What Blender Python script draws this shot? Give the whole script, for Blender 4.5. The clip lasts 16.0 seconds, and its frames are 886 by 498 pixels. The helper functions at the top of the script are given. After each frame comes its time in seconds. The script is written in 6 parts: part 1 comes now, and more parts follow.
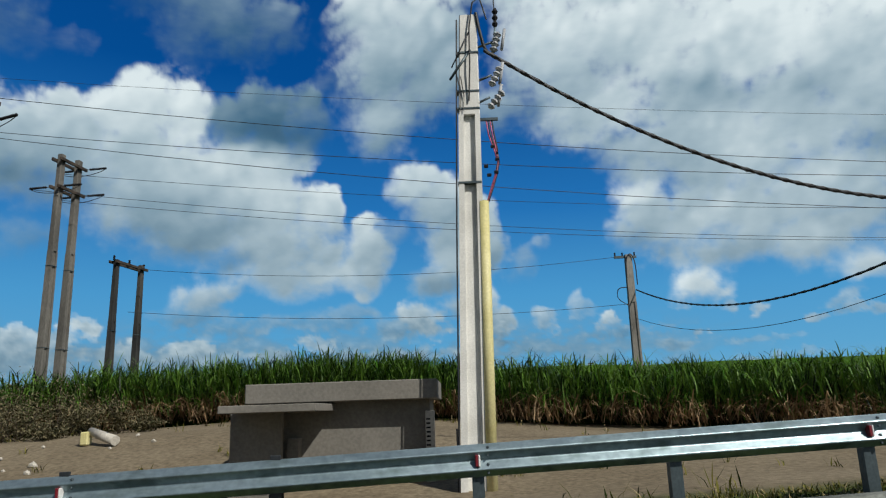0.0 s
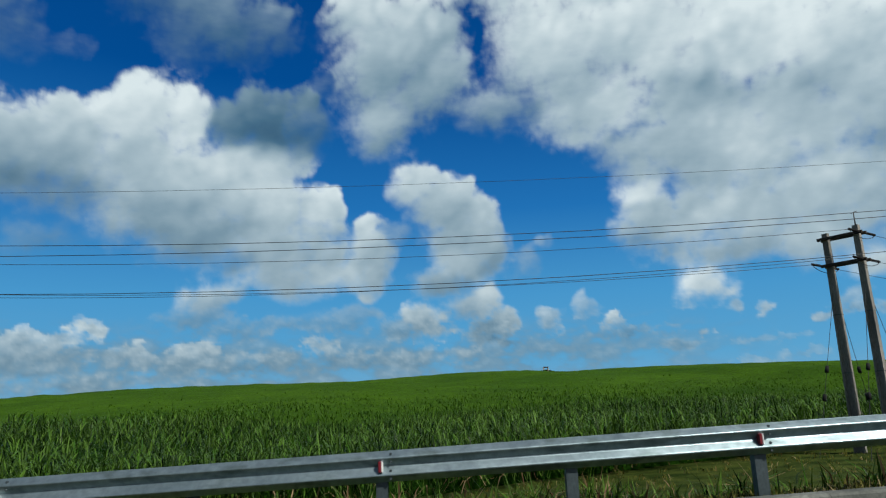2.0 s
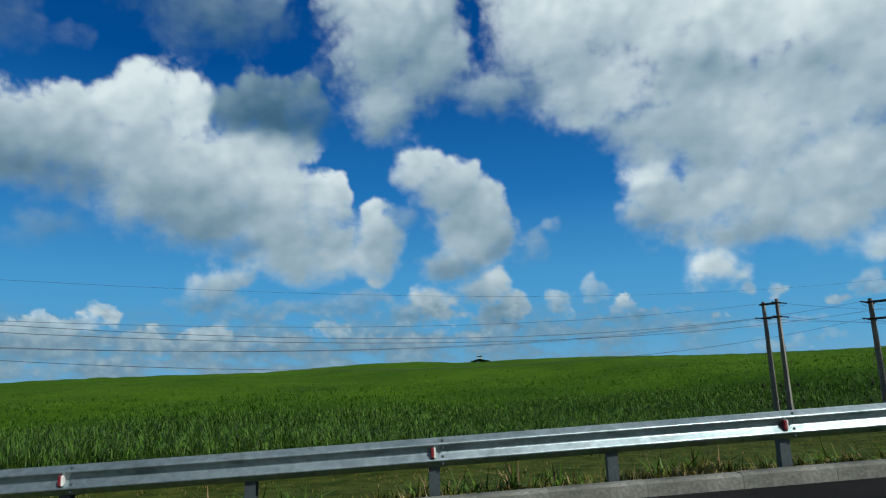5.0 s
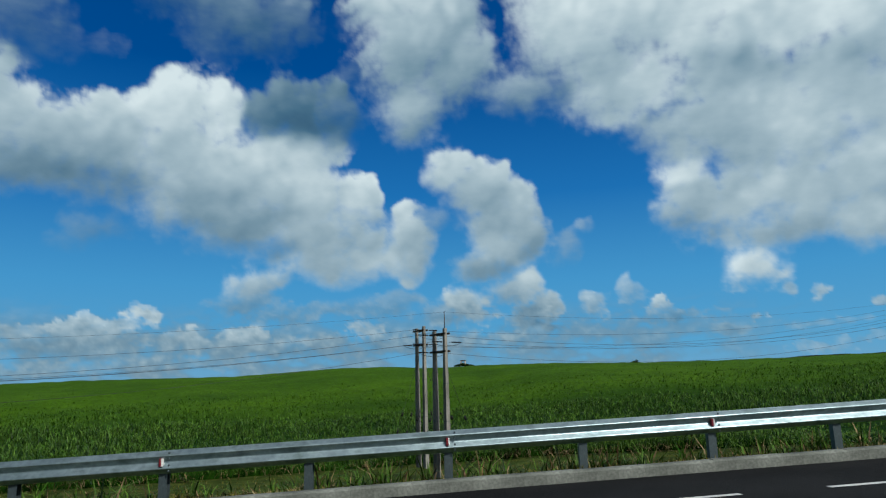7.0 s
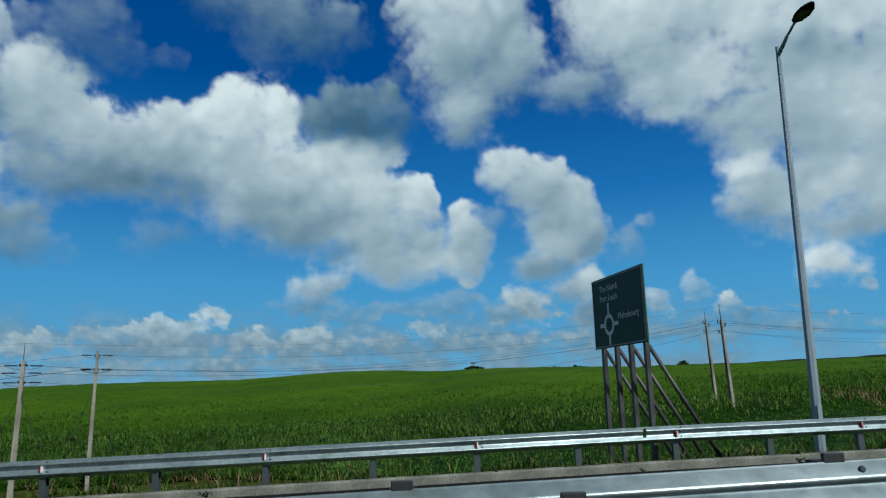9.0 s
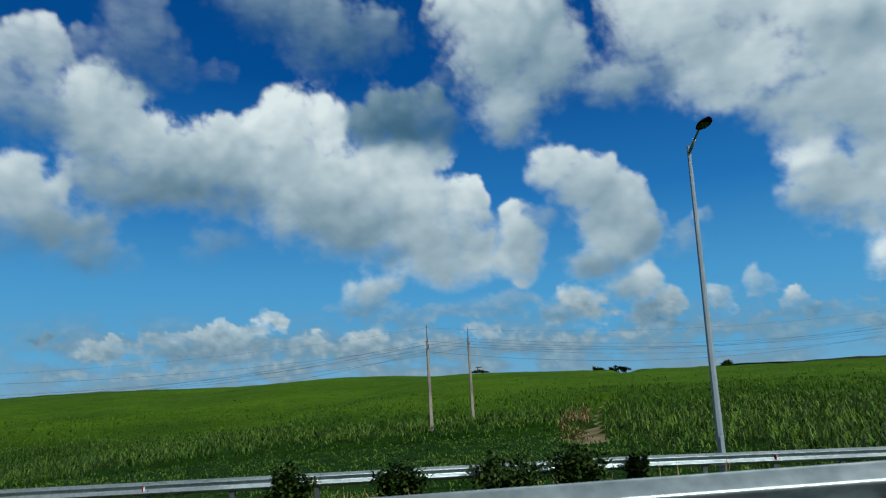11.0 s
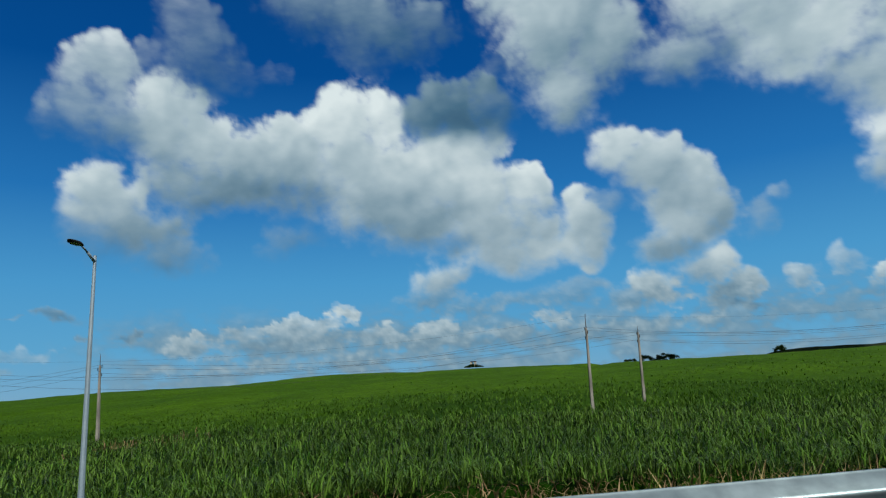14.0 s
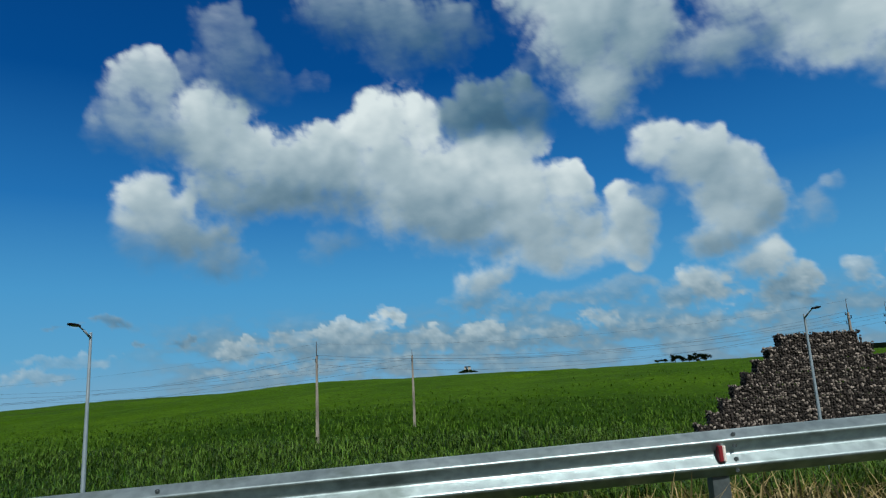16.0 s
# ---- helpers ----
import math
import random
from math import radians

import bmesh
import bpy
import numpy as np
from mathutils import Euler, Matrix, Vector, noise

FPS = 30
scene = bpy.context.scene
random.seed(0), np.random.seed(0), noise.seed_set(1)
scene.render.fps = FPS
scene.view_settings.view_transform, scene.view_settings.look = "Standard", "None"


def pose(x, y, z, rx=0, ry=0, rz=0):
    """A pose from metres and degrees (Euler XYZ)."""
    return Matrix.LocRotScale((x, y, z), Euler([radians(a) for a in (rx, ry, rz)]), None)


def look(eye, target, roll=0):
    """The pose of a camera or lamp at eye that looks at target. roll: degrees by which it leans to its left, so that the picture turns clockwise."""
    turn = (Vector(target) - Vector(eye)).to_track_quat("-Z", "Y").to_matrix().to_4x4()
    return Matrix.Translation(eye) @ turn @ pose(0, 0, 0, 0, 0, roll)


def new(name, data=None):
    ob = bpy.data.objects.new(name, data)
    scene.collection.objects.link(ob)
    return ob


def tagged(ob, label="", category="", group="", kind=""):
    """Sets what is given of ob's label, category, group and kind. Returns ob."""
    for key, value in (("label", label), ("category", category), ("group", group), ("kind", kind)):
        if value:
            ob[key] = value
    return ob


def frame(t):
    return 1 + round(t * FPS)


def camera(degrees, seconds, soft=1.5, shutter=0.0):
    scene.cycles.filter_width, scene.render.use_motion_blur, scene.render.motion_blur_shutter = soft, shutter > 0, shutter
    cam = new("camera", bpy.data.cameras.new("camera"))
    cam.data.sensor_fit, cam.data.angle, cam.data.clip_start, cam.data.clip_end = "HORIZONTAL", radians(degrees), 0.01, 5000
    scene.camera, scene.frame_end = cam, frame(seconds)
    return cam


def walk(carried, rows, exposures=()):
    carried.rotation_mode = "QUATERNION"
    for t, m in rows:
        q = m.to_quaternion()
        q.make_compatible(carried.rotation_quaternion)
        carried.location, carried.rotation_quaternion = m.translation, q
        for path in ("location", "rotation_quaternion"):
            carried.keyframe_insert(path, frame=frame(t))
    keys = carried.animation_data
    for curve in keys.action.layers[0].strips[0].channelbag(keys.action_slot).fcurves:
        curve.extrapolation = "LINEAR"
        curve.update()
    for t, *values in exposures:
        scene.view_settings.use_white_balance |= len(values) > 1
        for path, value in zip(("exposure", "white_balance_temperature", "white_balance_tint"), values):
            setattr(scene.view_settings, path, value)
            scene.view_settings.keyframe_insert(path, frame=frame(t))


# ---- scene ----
# ---- camera ----
cam = camera(65.4, 16.0, soft=1.2, shutter=0.0)
# seconds, x, y, z, yaw, pitch, roll
ROWS = [
    (0.0, -0.08, -0.00, 1.15, 1.90, 13.18, -1.87),
    (0.5, 9.12, 0.33, 1.51, 2.21, 13.32, -1.89),
    (1.0, 18.27, 0.72, 1.88, 2.70, 13.43, -2.15),
    (1.5, 27.41, 1.15, 2.24, 2.92, 13.20, -1.90),
    (2.0, 36.42, 1.61, 2.61, 2.98, 13.19, -1.92),
    (2.5, 45.77, 2.11, 2.98, 3.18, 13.44, -1.82),
    (3.0, 54.84, 2.64, 3.34, 3.47, 13.06, -2.00),
    (3.5, 63.74, 3.20, 3.69, 3.67, 12.68, -1.91),
    (4.0, 73.18, 3.84, 4.07, 4.05, 11.99, -1.82),
    (6.5, 118.89, 8.32, 5.89, 7.27, 11.84, -1.72),
    (7.0, 127.87, 9.54, 6.25, 8.51, 11.96, -1.41),
    (7.5, 136.75, 10.99, 6.62, 9.93, 11.84, -1.08),
    (8.0, 145.72, 12.67, 6.98, 11.30, 11.80, -1.12),
    (8.5, 154.80, 14.60, 7.36, 12.70, 11.87, -1.40),
    (9.0, 163.68, 16.75, 7.72, 14.27, 11.99, -1.23),
    (11.5, 207.42, 30.55, 9.53, 20.80, 12.01, -1.96),
    (12.0, 215.76, 33.82, 9.91, 22.09, 11.67, -2.14),
    (12.5, 223.53, 37.06, 10.24, 23.23, 11.55, -1.97),
    (13.0, 232.52, 41.01, 10.64, 24.35, 11.56, -2.27),
    (13.5, 240.23, 44.57, 10.96, 25.33, 11.67, -2.42),
    (14.0, 249.09, 48.86, 11.36, 26.31, 11.44, -2.46),
    (14.5, 256.79, 52.74, 11.71, 27.21, 11.42, -2.56),
    (15.0, 265.89, 57.54, 12.11, 28.24, 11.70, -2.56),
    (15.5, 273.29, 61.61, 12.44, 29.42, 11.64, -2.58),
    (16.0, 281.83, 66.54, 12.82, 30.76, 11.66, -2.95),
]


def eye_pose(x, y, z, yaw, pitch, roll):
    yw, pt = radians(yaw), radians(pitch)
    ahead = Vector((-math.sin(yw) * math.cos(pt), math.cos(yw) * math.cos(pt), math.sin(pt)))
    return look((x, y, z), Vector((x, y, z)) + ahead, roll)


walk(cam, [(r[0], eye_pose(*r[1:])) for r in ROWS], [(0.0, 0.0, 6360, 8), (2.5, -0.02, 6290, 7), (4.2, -0.02, 6290, 7), (7.0, -0.06, 6180, 5), (9.0, -0.08, 6150, 4), (11.5, 0.0, 6410, 7), (16.0, -0.03, 6450, 7)])

# ---- world, sun ----
SUN_DIR = Vector((0.52, -0.50, 0.69)).normalized()
world = bpy.data.worlds.new("world")
scene.world = world
world.use_nodes = True
wn = world.node_tree
sky_tex = wn.nodes.new("ShaderNodeTexSky")
sky_tex.sky_type = "NISHITA"
sky_tex.sun_disc = False
sky_tex.sun_elevation = math.asin(SUN_DIR.z)
sky_tex.sun_rotation = math.atan2(SUN_DIR.x, SUN_DIR.y)
bg = wn.nodes["Background"]
bg.inputs["Strength"].default_value = 0.05
wn.links.new(sky_tex.outputs[0], bg.inputs["Color"])
sun = new("sun", bpy.data.lights.new("sun", "SUN"))
sun.data.energy = 4.2
sun.data.angle = radians(0.53)
sun.data.color = (1.0, 0.95, 0.86)
sun.matrix_world = look(SUN_DIR * 100, (0, 0, 0))

# ---- materials ----
def material(name, rough=0.7, metal=0.0):
    m = bpy.data.materials.new(name)
    m.use_nodes = True
    b = m.node_tree.nodes["Principled BSDF"]
    b.inputs["Roughness"].default_value = rough
    b.inputs["Metallic"].default_value = metal
    return m, m.node_tree.nodes, m.node_tree.links, b


def noise_mix(m, nodes, links, scale, a, b, detail=6.0, lo=0.35, hi=0.65, coord="Object", stretch=(1, 1, 1)):
    """A colour that wanders between a and b."""
    tc = nodes.new("ShaderNodeTexCoord")
    mp = nodes.new("ShaderNodeMapping")
    mp.inputs["Scale"].default_value = stretch
    nt = nodes.new("ShaderNodeTexNoise")
    nt.inputs["Scale"].default_value = scale
    nt.inputs["Detail"].default_value = detail
    rp = nodes.new("ShaderNodeValToRGB")
    rp.color_ramp.elements[0].position, rp.color_ramp.elements[1].position = lo, hi
    rp.color_ramp.elements[0].color, rp.color_ramp.elements[1].color = (*a, 1), (*b, 1)
    links.new(tc.outputs[coord], mp.inputs[0])
    links.new(mp.outputs[0], nt.inputs["Vector"])
    links.new(nt.outputs["Fac"], rp.inputs[0])
    return rp.outputs["Color"], nt.outputs["Fac"]


def blend(nodes, links, a, b, mode="MULTIPLY", fac=1.0):
    mx = nodes.new("ShaderNodeMix")
    mx.data_type, mx.blend_type = "RGBA", mode
    mx.inputs[0].default_value = fac
    links.new(a, mx.inputs[6])
    links.new(b, mx.inputs[7])
    return mx.outputs[2]


def bump(nodes, links, bsdf, height, strength=0.3, distance=0.02):
    bp = nodes.new("ShaderNodeBump")
    bp.inputs["Strength"].default_value = strength
    bp.inputs["Distance"].default_value = distance
    links.new(height, bp.inputs["Height"])
    links.new(bp.outputs[0], bsdf.inputs["Normal"])


def surface(name, a, b, scale=3.0, rough=0.75, metal=0.0, fine=40.0, fine_amount=0.35, bump_strength=0.25, stretch=(1, 1, 1), gloss=0.5):
    """A worn surface: large stains from a to b and fine grain over them."""
    m, n, l, s = material(name, rough, metal)
    s.inputs["Specular IOR Level"].default_value = gloss
    big, _ = noise_mix(m, n, l, scale, a, b, stretch=stretch)
    lo = 1 - fine_amount
    grain, h = noise_mix(m, n, l, fine, (lo, lo, lo), (1, 1, 1), 4.0, 0.3, 0.7, stretch=stretch)
    l.new(blend(n, l, big, grain), s.inputs["Base Color"])
    bump(n, l, s, h, bump_strength)
    return m


def rail_material():
    """Galvanised sheet: mottled zinc bloom, streaks along the beam, road film in places."""
    m, n, l, s = material("galvanised steel", 0.3, 0.74)
    a, _ = noise_mix(m, n, l, 1.2, (0.26, 0.345, 0.378), (0.36, 0.452, 0.49), 5, 0.3, 0.7)
    g, h = noise_mix(m, n, l, 14, (0.74, 0.75, 0.75), (1, 1, 1), 6, 0.3, 0.65)
    d, film = noise_mix(m, n, l, 2.2, (0.58, 0.60, 0.58), (1, 1, 1), 7, 0.34, 0.48, stretch=(1, 1, 3))
    l.new(blend(n, l, blend(n, l, a, g), d), s.inputs["Base Color"])
    rr = n.new("ShaderNodeMapRange")
    rr.inputs["To Min"].default_value, rr.inputs["To Max"].default_value = 0.50, 0.34
    rr.inputs["From Min"].default_value, rr.inputs["From Max"].default_value = 0.35, 0.6
    l.new(film, rr.inputs["Value"])
    l.new(rr.outputs[0], s.inputs["Roughness"])
    bump(n, l, s, h, 0.05)
    return m


STEEL = rail_material()
STEEL_DARK = surface("dull galvanised steel", (0.06, 0.083, 0.094), (0.115, 0.148, 0.162), 2.0, 0.5, 0.5, 30, 0.3, 0.08)
LAMP_PAINT = surface("grey painted steel", (0.28, 0.37, 0.45), (0.36, 0.46, 0.54), 1.2, 0.4, 0.4, 18, 0.15, 0.03)
BLACK = surface("black plastic", (0.008, 0.008, 0.009), (0.02, 0.02, 0.022), 4, 0.8, 0, 60, 0.3, 0.1, gloss=0.2)
CABLE = surface("black cable", (0.012, 0.014, 0.018), (0.025, 0.027, 0.03), 2, 0.55, 0, 30, 0.2, 0)
CONCRETE = surface("pale concrete", (0.62, 0.61, 0.57), (0.80, 0.79, 0.75), 1.4, 0.85, 0, 35, 0.16, 0.2)
CONCRETE_OLD = surface("weathered concrete", (0.17, 0.16, 0.143), (0.36, 0.342, 0.31), 1.1, 0.9, 0, 24, 0.4, 0.35, (1, 1, 0.25))
KERB = surface("stained kerb concrete", (0.11, 0.118, 0.105), (0.30, 0.315, 0.285), 1.1, 0.9, 0, 26, 0.4, 0.3, gloss=0.1)
ASPHALT = surface("asphalt", (0.013, 0.014, 0.015), (0.024, 0.025, 0.026), 0.5, 0.95, 0, 90, 0.5, 0.5, gloss=0.06)
PAINT = surface("white road paint", (0.62, 0.62, 0.60), (0.80, 0.80, 0.78), 3, 0.6, 0, 50, 0.3, 0.1)
RED_PLASTIC = surface("red reflector", (0.15, 0.012, 0.02), (0.24, 0.02, 0.03), 9, 0.35, 0, 60, 0.2, 0.05)
WHITE_PLASTIC = surface("white reflector", (0.70, 0.68, 0.66), (0.85, 0.83, 0.80), 9, 0.35, 0, 60, 0.2, 0.05)


def leaf_material(name, dark, light, tint, rough=0.5, through_light=0.3):
    """Leaves: each blade its own shade, a paler streak along some, light coming through."""
    m, n, l, s = material(name, rough)
    s.inputs["Specular IOR Level"].default_value = 0.12
    geo = n.new("ShaderNodeNewGeometry")
    rp = n.new("ShaderNodeValToRGB")
    rp.color_ramp.elements[0].color, rp.color_ramp.elements[1].color = (*dark, 1), (*light, 1)
    e = rp.color_ramp.elements.new(0.93)
    e.color = (*tint, 1)
    rp.color_ramp.elements[0].position = 0.05
    rp.color_ramp.elements[1].position = 0.82
    l.new(geo.outputs["Random Per Island"], rp.inputs[0])
    big, _ = noise_mix(m, n, l, 0.045, (0.78, 0.80, 0.74), (1.15, 1.1, 1.0), 4.0, 0.35, 0.65)
    col = blend(n, l, rp.outputs[0], big)
    l.new(col, s.inputs["Base Color"])
    tr = n.new("ShaderNodeBsdfTranslucent")
    l.new(col, tr.inputs["Color"])
    mx = n.new("ShaderNodeMixShader")
    mx.inputs[0].default_value = through_light
    l.new(s.outputs[0], mx.inputs[1])
    l.new(tr.outputs[0], mx.inputs[2])
    l.new(mx.outputs[0], n["Material Output"].inputs["Surface"])
    return m


def soil_material():
    """Grass thatch, with bare earth where the ground is trodden."""
    m, n, l, s = material("grassy soil", 0.95)
    s.inputs["Specular IOR Level"].default_value = 0.05
    a, _ = noise_mix(m, n, l, 0.9, (0.022, 0.042, 0.006), (0.075, 0.098, 0.018), 6)
    e1, _ = noise_mix(m, n, l, 0.30, (0.185, 0.148, 0.098), (0.27, 0.222, 0.152), 7, 0.3, 0.7)
    at = n.new("ShaderNodeAttribute")
    at.attribute_name = "bare"
    mx = n.new("ShaderNodeMix")
    mx.data_type = "RGBA"
    l.new(at.outputs["Fac"], mx.inputs[0])
    l.new(a, mx.inputs[6])
    l.new(e1, mx.inputs[7])
    g, h = noise_mix(m, n, l, 9, (0.55, 0.55, 0.55), (1, 1, 1), 5, 0.3, 0.7)
    l.new(blend(n, l, mx.outputs[2], g), s.inputs["Base Color"])
    bump(n, l, s, h, 0.6, 0.04)
    return m


def canopy_material():
    """The field's body: closed leaf tops further back, shaded stalks painted dark near the edge."""
    m, n, l, s = material("cane tops and painted understorey shade", 0.9)
    s.inputs["Specular IOR Level"].default_value = 0.04
    a, _ = noise_mix(m, n, l, 0.035, (0.037, 0.096, 0.003), (0.068, 0.148, 0.005), 5, 0.3, 0.7)
    b, h = noise_mix(m, n, l, 1.3, (0.45, 0.5, 0.45), (1.2, 1.15, 1.0), 8, 0.32, 0.68)
    c, h2 = noise_mix(m, n, l, 0.22, (0.75, 0.78, 0.7), (1.1, 1.08, 1.0), 4, 0.3, 0.7)
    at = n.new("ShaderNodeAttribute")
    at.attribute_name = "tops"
    # near-black green: the shade under the leaves, put into the colour
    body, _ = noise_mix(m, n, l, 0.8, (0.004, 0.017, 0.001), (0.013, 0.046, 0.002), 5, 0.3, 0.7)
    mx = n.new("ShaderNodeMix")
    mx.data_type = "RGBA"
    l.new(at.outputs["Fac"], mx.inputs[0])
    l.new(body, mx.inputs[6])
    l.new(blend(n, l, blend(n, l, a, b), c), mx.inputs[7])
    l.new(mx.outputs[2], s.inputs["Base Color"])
    bump(n, l, s, h, 0.9, 0.5)
    return m


def stone_material():
    """Broken basalt: each stone its own brown or grey, highlights and gap shade painted into the range."""
    m, n, l, s = material("basalt stones", 0.9)
    geo = n.new("ShaderNodeNewGeometry")
    rp = n.new("ShaderNodeValToRGB")
    # ends pushed apart: near-black for shaded gaps, pale for sunlit tops
    rp.color_ramp.elements[0].color, rp.color_ramp.elements[1].color = (0.007, 0.006, 0.006, 1), (0.36, 0.32, 0.29, 1)
    e = rp.color_ramp.elements.new(0.6)
    e.color = (0.040, 0.033, 0.030, 1)
    l.new(geo.outputs["Random Per Island"], rp.inputs[0])
    g, h = noise_mix(m, n, l, 12, (0.5, 0.5, 0.5), (1, 1, 1), 5, 0.3, 0.7)
    l.new(blend(n, l, rp.outputs[0], g), s.inputs["Base Color"])
    bump(n, l, s, h, 0.6, 0.03)
    return m


SOIL = soil_material()
CANE = canopy_material()
# near blades run from near-black to pale green; far ones start lighter
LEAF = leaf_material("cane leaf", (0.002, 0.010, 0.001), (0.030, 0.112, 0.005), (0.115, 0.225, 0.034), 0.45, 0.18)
LEAF_FAR = leaf_material("paler far cane leaf", (0.018, 0.056, 0.003), (0.056, 0.142, 0.008), (0.092, 0.185, 0.022), 0.6, 0.22)
DRY = leaf_material("dry cane leaf", (0.07, 0.034, 0.017), (0.24, 0.145, 0.078), (0.38, 0.275, 0.17), 0.8, 0.15)
GRASS = leaf_material("verge grass", (0.012, 0.026, 0.003), (0.085, 0.112, 0.013), (0.21, 0.19, 0.045), 0.7, 0.2)
STRAW = leaf_material("straw", (0.16, 0.12, 0.05), (0.33, 0.26, 0.13), (0.42, 0.35, 0.2), 0.8, 0.15)
SHRUB = leaf_material("shrub leaf", (0.006, 0.024, 0.003), (0.018, 0.052, 0.007), (0.04, 0.075, 0.015), 0.5, 0.15)
IRON = surface("rusted dark steel", (0.035, 0.028, 0.024), (0.10, 0.075, 0.055), 3, 0.8, 0.2, 30, 0.4, 0.2)
YELLOW = surface("faded yellow plastic", (0.58, 0.52, 0.22), (0.72, 0.66, 0.36), 1.5, 0.6, 0, 25, 0.2, 0.1)
PORCELAIN = surface("grey porcelain", (0.30, 0.31, 0.33), (0.52, 0.53, 0.54), 6, 0.3, 0, 40, 0.2, 0.05)
PINK = surface("pink cable sheath", (0.38, 0.05, 0.12), (0.55, 0.10, 0.20), 6, 0.5, 0, 40, 0.25, 0.05)
GLASS_GREY = surface("lamp lens", (0.08, 0.08, 0.09), (0.14, 0.14, 0.15), 8, 0.2, 0, 50, 0.1, 0)
SIGN_GREEN = surface("green sign sheet", (0.006, 0.045, 0.022), (0.011, 0.062, 0.032), 1.5, 0.6, 0, 60, 0.2, 0.03)
SIGN_WHITE = surface("white sign sheet", (0.66, 0.68, 0.66), (0.80, 0.80, 0.78), 2, 0.4, 0, 60, 0.15, 0.03)
SIGN_WHITE_DIM = surface("dull white sign sheet", (0.30, 0.32, 0.31), (0.45, 0.46, 0.45), 2, 0.5, 0, 60, 0.2, 0.03)
SIGN_PALE = surface("pale sign sheet", (0.55, 0.58, 0.62), (0.68, 0.70, 0.73), 2, 0.4, 0, 60, 0.15, 0.03)
SIGN_RED = surface("dark red sign sheet", (0.16, 0.010, 0.018), (0.24, 0.018, 0.028), 2, 0.4, 0, 60, 0.2, 0.03)
SIGN_BACK = surface("bare aluminium sheet", (0.60, 0.61, 0.61), (0.74, 0.74, 0.73), 2, 0.45, 0.2, 50, 0.15, 0.03)
POST_STEEL = surface("dark galvanised post", (0.035, 0.04, 0.045), (0.085, 0.09, 0.095), 2, 0.5, 0.4, 40, 0.3, 0.05)
RENDER_GREY = surface("grey cement render", (0.165, 0.155, 0.135), (0.21, 0.195, 0.17), 0.9, 0.9, 0, 18, 0.25, 0.2)
RENDER_PALE = surface("pale cement render", (0.42, 0.39, 0.33), (0.55, 0.51, 0.44), 1.5, 0.9, 0, 18, 0.3, 0.2)
ROCK = stone_material()
# dark stone; in the gabions its colour stands for shade between the stones
ROCK_DARK = surface("dark basalt and painted gap shade", (0.03, 0.026, 0.024), (0.07, 0.06, 0.055), 2.2, 0.95, 0, 14, 0.4, 0.5)
BARK = surface("grey bark", (0.06, 0.045, 0.03), (0.13, 0.10, 0.07), 6, 0.9, 0, 30, 0.4, 0.4)
SCRUB = leaf_material("dry scrub leaf", (0.030, 0.034, 0.015), (0.12, 0.115, 0.06), (0.22, 0.19, 0.12), 0.9, 0.15)
FAR_WOOD = surface("far woodland", (0.018, 0.036, 0.010), (0.035, 0.06, 0.016), 0.03, 0.9, 0, 0.3, 0.5, 0.3)
CONCRETE_BROWN = surface("brown weathered concrete", (0.085, 0.081, 0.074), (0.20, 0.189, 0.168), 1.1, 0.9, 0, 24, 0.4, 0.35, (1, 1, 0.25))
CONCRETE_DARK = surface("dark stained concrete", (0.016, 0.017, 0.018), (0.07, 0.067, 0.06), 1.1, 0.9, 0, 24, 0.4, 0.35, (1, 1, 0.25))


# ---- helpers for meshes ----
def link_mesh(name, bm, mat, parent=None, label=""):
    me = bpy.data.meshes.new(name)
    bm.to_mesh(me)
    bm.free()
    for m in mat if isinstance(mat, (list, tuple)) else [mat]:
        me.materials.append(m)
    ob = new(name, me)
    if parent is not None:
        ob.parent = parent
    if label:
        ob["label"] = label
    return ob


def part(name, bm, mat, parent, label=""):
    """One mesh object under a thing or a part."""
    return link_mesh(name, bm, mat, parent, label)


def thing(name, m, label, category, group="", kind=""):
    ob = new(name)
    ob.empty_display_size = 0.3
    ob.matrix_world = m
    return tagged(ob, label, category, group, kind)


def mesh_from(name, verts, faces, mat, smooth=False):
    me = bpy.data.meshes.new(name)
    me.from_pydata([tuple(v) for v in verts], [], faces)
    me.materials.append(mat)
    if smooth:
        me.polygons.foreach_set("use_smooth", [True] * len(me.polygons))
    me.update()
    return me


def add_box(bm, x0, x1, y0, y1, z0, z1, bevel=0.0):
    g = bmesh.ops.create_cube(bm, size=1.0)
    for v in g["verts"]:
        v.co = Vector(((x0 + x1) / 2 + v.co.x * (x1 - x0), (y0 + y1) / 2 + v.co.y * (y1 - y0), (z0 + z1) / 2 + v.co.z * (z1 - z0)))
    if bevel:
        es = {e for v in g["verts"] for e in v.link_edges}
        bmesh.ops.bevel(bm, geom=list(es), offset=bevel, segments=1, affect="EDGES")


def box(x0, x1, y0, y1, z0, z1, bevel=0.0):
    bm = bmesh.new()
    add_box(bm, x0, x1, y0, y1, z0, z1, bevel)
    return bm


